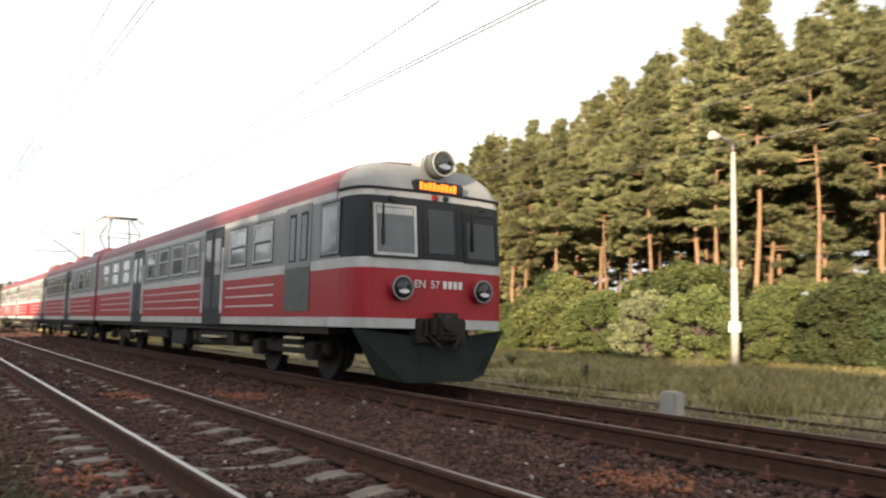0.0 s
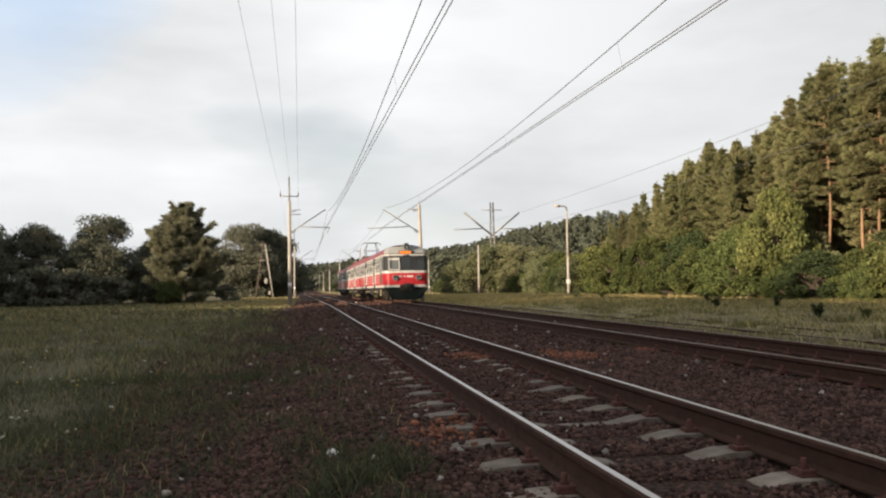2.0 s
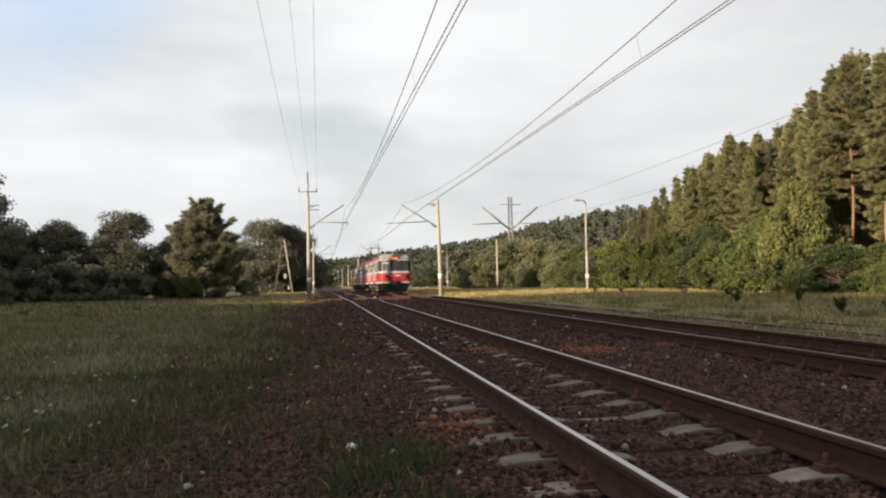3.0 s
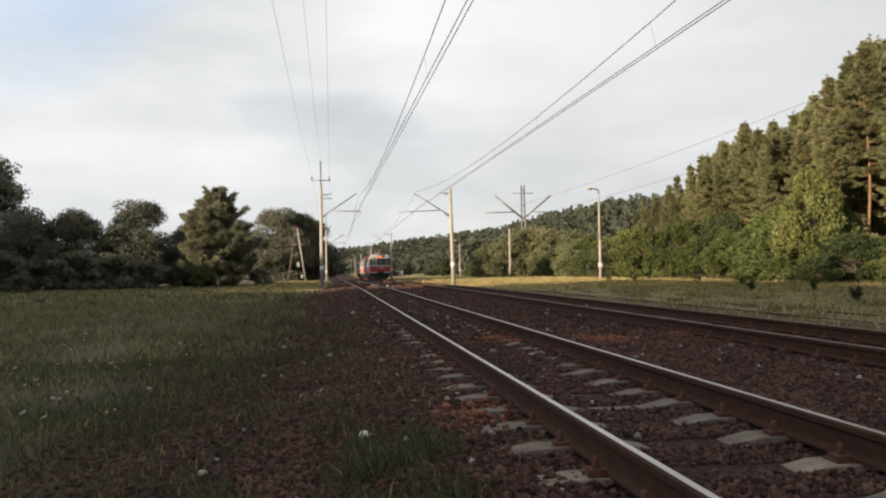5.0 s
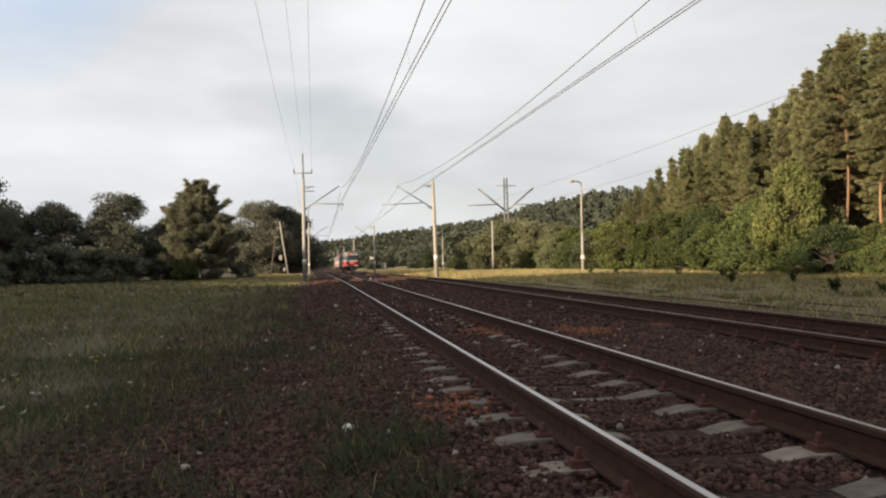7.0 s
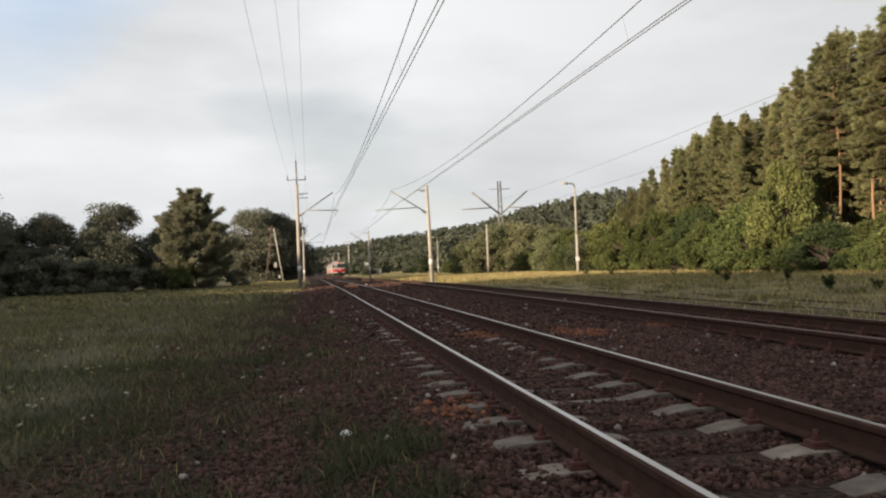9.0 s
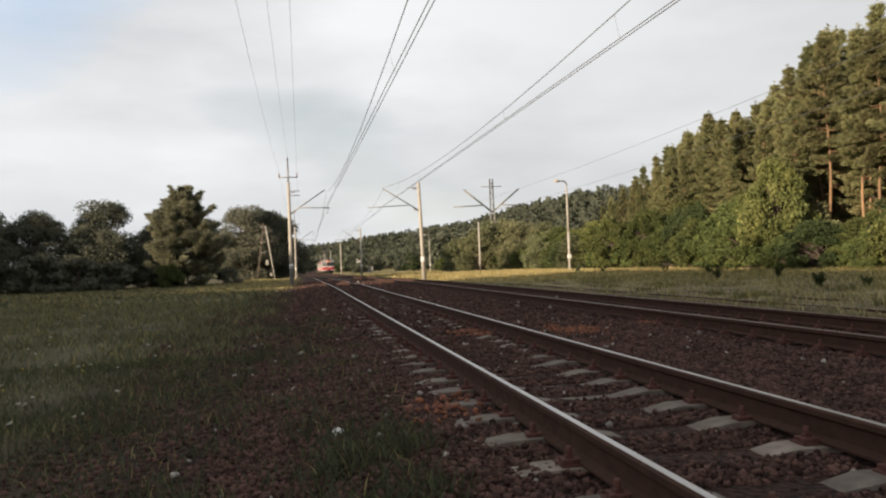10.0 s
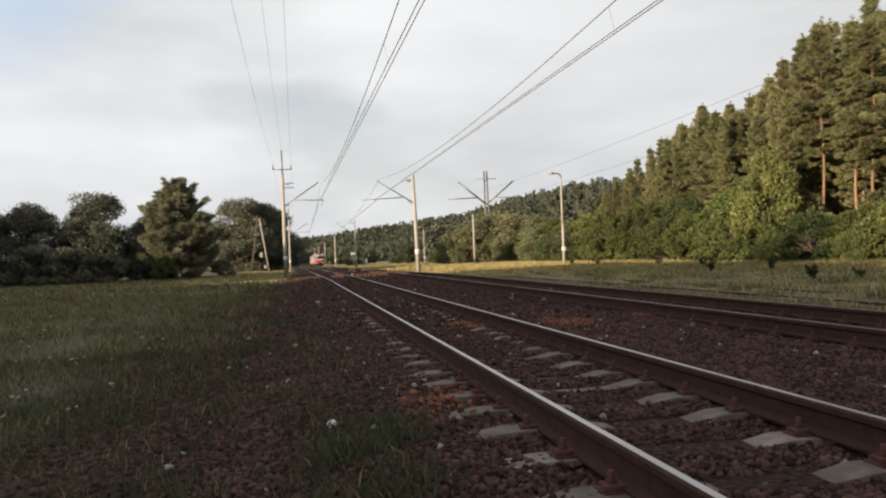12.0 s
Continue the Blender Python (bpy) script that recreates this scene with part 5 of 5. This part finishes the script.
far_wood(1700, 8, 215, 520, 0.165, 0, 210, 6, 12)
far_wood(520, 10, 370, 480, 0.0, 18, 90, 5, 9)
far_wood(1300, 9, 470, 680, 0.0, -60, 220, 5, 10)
for k in range(50):
    put(rp.choice(far_leaf), 16 + rp.uniform(0, 40) + 0.0, rp.uniform(260, 620), rp.uniform(0, 360), rp.uniform(0.32, 0.52))
for k in range(34):
    put(rp.choice(far_leaf), -10 - rp.uniform(0, 90), rp.uniform(240, 560), rp.uniform(0, 360), rp.uniform(0.5, 0.9))
mid = tagged(broadleaf(90, 7.5, 7, leaves=5200, mat=M_leaf_olive, leaf=0.30, lobes=40, name="roadside_tree"), "olive-green tree before the hill", "tree", "trees before the hill")
for k in range(46):
    y = 80 + k * 2.9 + rp.uniform(-2, 2)
    put(mid if k % 3 else bushes[k % 2], 31 + 0.05 * (y - 80) + rp.uniform(-2, 5), y, rp.uniform(0, 360), rp.uniform(0.5, 0.78) * (1.0 if k % 3 else 1.2))


for x, y, sc in ((28.4, 126, 0.95), (30.6, 128, 1.1), (33.2, 126, 1.0), (36.0, 124, 1.05), (34.5, 130, 1.15), (38.5, 122, 1.0), (26.6, 134, 0.8)):
    put(mid, x, y, rp.uniform(0, 360), sc)


# ---------- ballast stones, grass, weeds ----------
def stone_mesh(name, pos, size, rng, mat):
    """Angular crushed stones: jittered six-sided blocks turned at random."""
    n = len(pos)
    corner = np.array([(x, y, z) for z in (-1, 1) for y in (-1, 1) for x in (-1, 1)], float) * 0.5
    v = corner[None] * rng.uniform(0.45, 1.0, (n, 8, 3)) + rng.normal(size=(n, 8, 3)) * 0.05
    v *= np.stack([rng.uniform(0.8, 1.35, n), rng.uniform(0.7, 1.1, n), rng.uniform(0.5, 0.9, n)], 1)[:, None, :]
    q = rng.normal(size=(n, 4)) * np.array([1.0, 0.45, 0.45, 1.0])
    q /= np.linalg.norm(q, axis=1)[:, None]
    w, x, y, z = q.T
    rot = np.stack([np.stack([1 - 2 * (y * y + z * z), 2 * (x * y - z * w), 2 * (x * z + y * w)], -1),
                    np.stack([2 * (x * y + z * w), 1 - 2 * (x * x + z * z), 2 * (y * z - x * w)], -1),
                    np.stack([2 * (x * z - y * w), 2 * (y * z + x * w), 1 - 2 * (x * x + y * y)], -1)], 1)
    v = np.einsum("nij,nkj->nki", rot, v) * size[:, None, None] + pos[:, None, :]
    f = np.array([(0, 2, 3, 1), (4, 5, 7, 6), (0, 1, 5, 4), (2, 6, 7, 3), (0, 4, 6, 2), (1, 3, 7, 5)])
    faces = (np.arange(n)[:, None, None] * 8 + f[None]).reshape(-1, 4)
    return tri_mesh(name, v.reshape(-1, 3), faces, [mat])


def clear_of_track(x, y, rng):
    """Keeps stones off the rails, and mostly off the sleepers' bare ends."""
    ok = np.ones(len(x), bool)
    for xc in (NEAR_X, FAR_X):
        for s in (-1, 1):
            ok &= np.abs(x - xc - s * 0.7525) > 0.085
    dy = np.abs((y - SLEEPER_Y0 + SLEEPER_STEP / 2) % SLEEPER_STEP - SLEEPER_STEP / 2)
    ax = np.abs(x - NEAR_X)
    on = (dy < 0.13) & (ax < 1.27)
    strewn = np.sin(x * 3.1 + y * 5.3) * np.sin(y * 2.1 - x * 1.7) > 0.12
    bare = (x > NEAR_X - 0.40) & (x < NEAR_X + 0.62) & (y < 8.5)   # the bed lies lower along the inner side of one rail
    strewn &= ~bare
    keep = rng.uniform(size=len(x)) < np.where(bare, 0.10, 1.0) * np.where((ax > 0.22) & (ax < 1.14), np.where(strewn, 0.62, 0.05), np.where(strewn, 0.85, 0.4))
    return ok & (~on | keep)


def ballast(name, n, x0, x1, y0, y1, s0, s1, mat, seed, label, lift=0.25):
    rng = np.random.default_rng(seed)
    x, y = rng.uniform(x0, x1, n), rng.uniform(y0, y1, n)
    k = clear_of_track(x, y, rng)
    x, y = x[k], y[k]
    s = rng.uniform(s0, s1, len(x))
    heap = rng.uniform(-0.1, 0.9, len(x)) ** 2
    z = ground_z(x, y) + s * lift * heap
    return tagged(new(name, stone_mesh(name, np.stack([x, y, z], 1), s, rng, mat)), label, "ballast", kind="stuff")


L_B = "dark brown crushed ballast stones between the rails"
ballast("ballast_stones", 52000, -0.7, 5.4, 2.6, 12.5, 0.022, 0.056, M_stone, 1, L_B, 0.5)
ballast("ballast_stones", 22000, 5.0, 9.0, 2.0, 14.0, 0.028, 0.062, M_stone, 2, L_B, 0.5)
ballast("ballast_stones", 26000, -0.6, 8.9, 12.5, 34.0, 0.036, 0.076, M_stone, 3, L_B, 0.6)
ballast("ballast_stones", 9000, -0.5, 8.9, 33.0, 80.0, 0.08, 0.15, M_stone, 7, L_B, 0.5)
ballast("ballast_stones", 26000, -0.7, 8.9, -6.0, 2.6, 0.030, 0.062, M_stone, 21, L_B, 0.5)
ballast("shoulder_stones", 4200, -2.2, -0.5, 3.0, 14.0, 0.025, 0.055, M_stone, 8, "sparse brown stones in the soil of the shoulder", 0.5)
ballast("shoulder_stones", 9000, -2.6, -0.4, 13.0, 48.0, 0.035, 0.080, M_stone, 9, "sparse brown stones in the soil of the shoulder", 0.5)
ballast("pale_stones", 260, -0.9, 5.4, 3.0, 16.0, 0.030, 0.058, M_stone_pale, 4, "scattered pale grey stones on the ballast", 0.9)
ballast("pale_stones", 150, -0.9, 9.0, 10.0, 34.0, 0.05, 0.10, M_stone_pale, 5, "scattered pale grey stones on the ballast", 0.9)


def rust_patch(cx, cy, rx, ry, n, seed):
    rng = np.random.default_rng(seed)
    a, r = rng.uniform(0, 6.28, n), np.sqrt(rng.uniform(0, 1, n)) * (0.7 + 0.3 * rng.normal(size=n))
    x, y = cx + np.cos(a) * r * rx, cy + np.sin(a) * r * ry
    k = clear_of_track(x, y, rng)
    x, y = x[k], y[k]
    s = rng.uniform(0.035, 0.065, len(x))
    z = ground_z(x, y) + 0.022 + s * 0.15
    tagged(new("rust_stained_stones", stone_mesh("rust_stained_stones", np.stack([x, y, z], 1), s, rng, M_stone_rust)),
           "orange rust-stained patch of ballast stones", "ballast", kind="stuff")


rust_patch(1.12, 6.3, 0.45, 0.8, 75, 11)
rust_patch(2.75, 13.0, 0.35, 0.7, 160, 12)
rust_patch(4.5, 12.9, 0.5, 1.1, 220, 13)
rust_patch(6.8, 13.6, 0.65, 0.6, 180, 14)
rust_patch(5.0, 4.6, 0.5, 0.55, 140, 15)
for rx, ry, rs in ((3.45, 12.2, 21), (3.0, 12.6, 22), (6.0, 12.9, 23)):
    rust_patch(rx, ry, 0.28, 0.5, 130, rs)
bm = bmesh.new()
bmesh.ops.create_icosphere(bm, subdivisions=2, radius=0.046)
for v in bm.verts:
    v.co *= 1 + 0.16 * noise.noise(v.co * 14)
    v.co.z *= 0.8
white_stone = tagged(mesh_object("white_stone", bm, M_petal), "single white stone on the ballast shoulder", "stone")
white_stone.matrix_world = pose(0.23, 6.0, float(ground_z(0.23, 6.0)) + 0.034, 0, 0, 30)
for wx, wy, ws in ((4.2, 59.5, 0.28), (4.6, 60.3, 0.2)):
    tagged(new("white_stone", stone_mesh("white_stone", np.array([[wx, wy, float(ground_z(wx, wy)) + 0.06]]), np.array([ws]), np.random.default_rng(int(wy)), M_stone_pale)),
           "pale block of stone beside the rail", "stone")


def blades(name, x, y, h, w, lean, rng, mats, label, share=None, z0=None):
    """Grass: each blade a bent, tapering strip of two pieces."""
    n = len(x)
    z = (ground_z(x, y) if z0 is None else z0) - 0.01
    az, la = rng.uniform(0, 6.28, n), rng.uniform(0, 6.28, n)
    b = np.stack([x, y, z], 1)
    u = np.stack([np.cos(az), np.sin(az), np.zeros(n)], 1) * (w * 0.5)[:, None]
    d = np.stack([np.cos(la), np.sin(la), np.zeros(n)], 1) * (lean * h)[:, None]
    up = np.array([0, 0, 1.0])
    p = [b - u, b + u, b + d * 0.35 + up * (h * 0.6)[:, None] + u * 0.7, b + d * 0.35 + up * (h * 0.6)[:, None] - u * 0.7, b + d + up * h[:, None]]
    v = np.stack(p, 1).reshape(-1, 3)
    o = np.arange(n)[:, None] * 5
    f = np.stack([np.concatenate([o + k for k in tri], 1) for tri in ((0, 1, 2), (0, 2, 3), (3, 2, 4))], 1).reshape(-1, 3)
    idx = np.repeat((rng.uniform(size=n) < share).astype(int), 3) if share is not None else None
    return tagged(new(name, tri_mesh(name, v, f, mats, idx)), label, "grass", kind="stuff")


def tufted(n, x0, x1, y0, y1, rng, clump=0.12, per=14):
    """Positions gathered in tufts."""
    m = max(1, n // per)
    cx, cy = rng.uniform(x0, x1, m), rng.uniform(y0, y1, m)
    k = rng.integers(0, m, n)
    return cx[k] + rng.normal(size=n) * clump, cy[k] + rng.normal(size=n) * clump


rg = np.random.default_rng(77)
L_G = "dark green meadow grass with dry stalks"
x, y = tufted(84000, -7.5, -0.2, 3.2, 13.0, rg)
patch = 0.68 + 0.32 * np.sin(x * 1.9 + 1.3 * np.sin(y * 0.8)) * np.sin(y * 1.1 + np.sin(x * 1.2))
k = rg.uniform(size=len(x)) < smooth_step(-0.3, -1.5, x + 0.35 * np.sin(y * 1.3)) * patch * (0.8 + 0.2 * smooth_step(4.5, 8.0, y))
x, y = x[k], y[k]
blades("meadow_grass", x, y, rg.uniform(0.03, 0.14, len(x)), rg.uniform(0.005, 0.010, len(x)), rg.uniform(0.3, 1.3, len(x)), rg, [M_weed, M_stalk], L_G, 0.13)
x, y = tufted(16000, -7.5, -0.8, -6.0, 3.2, rg)
k = rg.uniform(size=len(x)) < smooth_step(-0.6, -2.2, x + 0.35 * np.sin(y * 1.3))
x, y = x[k], y[k]
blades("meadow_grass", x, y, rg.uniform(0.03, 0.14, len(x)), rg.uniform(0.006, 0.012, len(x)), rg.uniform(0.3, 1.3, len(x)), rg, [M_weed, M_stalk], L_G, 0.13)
x, y = tufted(42000, -20.0, -0.6, 12.0, 34.0, rg, 0.2)
k = rg.uniform(size=len(x)) < smooth_step(-0.4, -2.6, x + 0.5 * np.sin(y * 0.7))
x, y = x[k], y[k]
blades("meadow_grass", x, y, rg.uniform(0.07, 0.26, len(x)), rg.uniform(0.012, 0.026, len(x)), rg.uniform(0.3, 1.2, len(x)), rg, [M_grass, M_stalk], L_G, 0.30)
x, y = tufted(42000, -48.0, -0.7, 32.0, 96.0, rg, 0.5)
k = rg.uniform(size=len(x)) < smooth_step(-0.6, -3.2, x + 0.5 * np.sin(y * 0.6))
x, y = x[k], y[k]
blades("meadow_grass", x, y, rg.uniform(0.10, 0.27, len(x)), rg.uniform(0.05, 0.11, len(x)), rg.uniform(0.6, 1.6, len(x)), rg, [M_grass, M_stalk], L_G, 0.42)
# yellow-green strip beside the line, its sunlight put into straw-pale blade colour
x, y = tufted(20000, -8.5, -1.0, 58.0, 150.0, rg, 0.5)
blades("dry_meadow_grass", x, y, rg.uniform(0.10, 0.30, len(x)), rg.uniform(0.025, 0.06, len(x)), rg.uniform(0.5, 1.4, len(x)), rg, [M_verge, M_grass_dry], "yellow-green grass beside the line, sunlight put into its colour", 0.85)
x, y = tufted(6000, -2.8, -0.4, 12.0, 46.0, rg, 0.16, 30)
blades("shoulder_weeds", x, y, rg.uniform(0.05, 0.16, len(x)), rg.uniform(0.010, 0.022, len(x)), rg.uniform(0.4, 1.4, len(x)), rg, [M_weed, M_stalk], "sparse weeds on the ballast shoulder", 0.08)
# sparse growth on the shoulder
x, y = tufted(5200, -0.9, 0.75, 3.4, 20.0, rg, 0.10, 24)
blades("shoulder_weeds", x, y, rg.uniform(0.04, 0.16, len(x)), rg.uniform(0.006, 0.014, len(x)), rg.uniform(0.2, 0.9, len(x)), rg, [M_weed, M_stalk], "sparse weeds on the ballast shoulder", 0.10)
x, y = tufted(1500, 0.05, 0.75, 4.0, 6.0, rg, 0.10, 40)
blades("shoulder_weeds", x, y, rg.uniform(0.04, 0.17, len(x)), rg.uniform(0.006, 0.013, len(x)), rg.uniform(0.4, 1.2, len(x)), rg, [M_weed, M_stalk], "tuft of green weeds on the shoulder", 0.04)
# verge and overgrown siding
x, y = tufted(62000, 8.9, 30.0, 5.0, 46.0, rg, 0.30, 22)
k = (np.abs(x - OLD_X) > 0.95) | (rg.uniform(size=len(x)) < 0.75)
x, y = x[k], y[k]
blades("verge_grass", x, y, rg.uniform(0.04, 0.24, len(x)) * np.where(y < 17 + x * 0.2, 0.6 + 0.8 * smooth_step(9, 15, x), 0.45 + 0.6 * smooth_step(13, 19, x)), rg.uniform(0.010, 0.024, len(x)), rg.uniform(0.5, 1.6, len(x)), rg, [M_verge, M_grass_dry], "green and golden grass grown over the old siding", 0.42)
x, y = tufted(4500, 9.6, 16.5, 8.0, 40.0, rg, 0.22, 130)
blades("verge_grass", x, y, rg.uniform(0.06, 0.26, len(x)), rg.uniform(0.010, 0.026, len(x)), rg.uniform(0.3, 1.1, len(x)), rg, [M_verge, M_grass_dry], "clumps of taller green grass beside the siding", 0.2)
x, y = tufted(72000, 10.2, 30.0, 45.0, 170.0, rg, 0.7, 20)
blades("verge_grass", x, y, rg.uniform(0.08, 0.26, len(x)), rg.uniform(0.035, 0.085, len(x)), rg.uniform(0.5, 1.6, len(x)), rg, [M_verge, M_grass_dry], "tall green and straw-coloured verge grass", 0.88)


x, y = tufted(42000, 11.5, 29.0, 52.0, 112.0, rg, 0.5, 24)
blades("dry_verge_grass", x, y, rg.uniform(0.15, 0.42, len(x)), rg.uniform(0.02, 0.05, len(x)), rg.uniform(0.3, 1.1, len(x)), rg, [M_verge, M_grass_dry], "tall straw-coloured grass in the sun", 0.92)
# golden clumps in the verge opposite the viewpoint
for cx, cy, cn in ((11.6, 7.9, 520), (12.3, 8.8, 420), (13.1, 12.2, 420), (14.2, 10.5, 380), (14.3, 8.2, 420), (16.3, 10.0, 420), (12.2, 13.6, 300), (17.5, 13.0, 420), (19.0, 16.5, 420)):
    x, y = cx + rg.normal(size=cn) * 0.42, cy + rg.normal(size=cn) * 0.42
    blades("grass_clump", x, y, rg.uniform(0.10, 0.42, cn), rg.uniform(0.007, 0.018, cn), rg.uniform(0.3, 1.1, cn), rg, [M_verge, M_grass_dry], "clump of tall golden grass beside the siding", 0.55)


def flowers(n, x0, x1, y0, y1, seed, mat, label, s0=0.03, s1=0.06):
    """Flat flower heads on thin stems."""
    r = np.random.default_rng(seed)
    bm = bmesh.new()
    for _ in range(n):
        fx, fy = r.uniform(x0, x1), r.uniform(y0, y1)
        gz, h, s = float(ground_z(fx, fy)), r.uniform(0.14, 0.34), r.uniform(s0, s1) * 0.5
        tube(bm, (fx, fy, gz), (fx + 0.02, fy, gz + h), 0.003, n=3, caps=False, mi=1)
        tube(bm, (fx + 0.02, fy, gz + h), (fx + 0.02 + r.uniform(-0.01, 0.01), fy, gz + h + 0.014), s * 0.7, s, n=7, mi=0)
    tagged(mesh_object("meadow_flowers", bm, [mat, M_grass]), label, "flowers", kind="stuff")


M_umbel = material("pale_umbels", (0.50, 0.49, 0.42), (0.30, 0.30, 0.24), rough=0.9, scale=30, bump=0)
M_yellow = material("yellow_petals", (0.42, 0.32, 0.05), rough=0.8, scale=20, bump=0)
flowers(46, -7.0, -1.6, 4.6, 12.0, 5, M_umbel, "small white flower heads in the meadow", 0.02, 0.06)
flowers(40, -12.0, -1.8, 10.0, 24.0, 6, M_umbel, "small white flower heads in the meadow", 0.03, 0.07)
flowers(150, -10.0, -2.5, 8.0, 20.0, 7, M_yellow, "small yellow flower heads in the meadow", 0.02, 0.04)


def weed(name, x, y, h, seed, label):
    """A leafy weed: stems with paired leaves."""
    r = np.random.default_rng(seed)
    e = tagged(empty(name, pose(x, y, float(ground_z(x, y)))), label, "plant", "weeds by the siding")
    bm = bmesh.new()
    tips = []
    for _ in range(7):
        a, sp = r.uniform(0, 6.28), r.uniform(0.1, 0.45) * h
        tip = Vector((math.cos(a) * sp, math.sin(a) * sp, h * r.uniform(0.6, 1.0)))
        tube(bm, (0, 0, 0), tip, 0.012, 0.004, n=4, caps=False)
        tips += [tuple(tip * f) for f in np.linspace(0.35, 1.0, 8)]
    part("stem", bm, M_grass, e)
    tips = np.array(tips)
    pick = r.integers(0, len(tips), 260)
    c = tips[pick] + r.normal(size=(260, 3)) * 0.07 * h
    nr = r.normal(size=(260, 3)) + np.array([0, 0, 0.8])
    nr /= np.linalg.norm(nr, axis=1)[:, None]
    o = new("leaves", quad_cloud("leaves", c, nr, r.uniform(0.06, 0.13, 260), r.uniform(0.35, 0.6, 260), r, M_leaf_deep))
    o.parent = e


for wx, wy, wh, ws in ((23.0, 47.5, 1.1, 1), (20.6, 57.0, 0.8, 2), (21.8, 55.0, 0.6, 3), (15.4, 21.5, 0.45, 4), (16.2, 20.5, 0.35, 5), (18.5, 33.0, 0.6, 6),
                       (19.6, 30.0, 0.5, 7), (22.5, 41.0, 0.55, 8)):
    weed("weed", wx, wy, wh, ws, "dark leafy weed in the verge grass")


# ---------- what moves ----------
SPEED, START, BRAKE_FROM, BRAKE = 20.0, 10.8, 4.0, 0.75
TRAIN_T = [0.0, 0.1, 0.2] + [0.5 * k for k in range(1, 24)] + [11.8, 11.9, 12.0]


def motions():
    rows = []
    for t in TRAIN_T:
        y = START + SPEED * t - 0.5 * BRAKE * max(0.0, t - BRAKE_FROM) ** 2
        z0, z1 = float(grade(y + 3)), float(grade(y + 60))
        rows.append((t, pose(FAR_X, y, RAIL_Z + z0 - (z1 - z0) * 3 / 57, math.degrees(math.atan2(z1 - z0, 57)))))
    walk(train, rows)


motions()
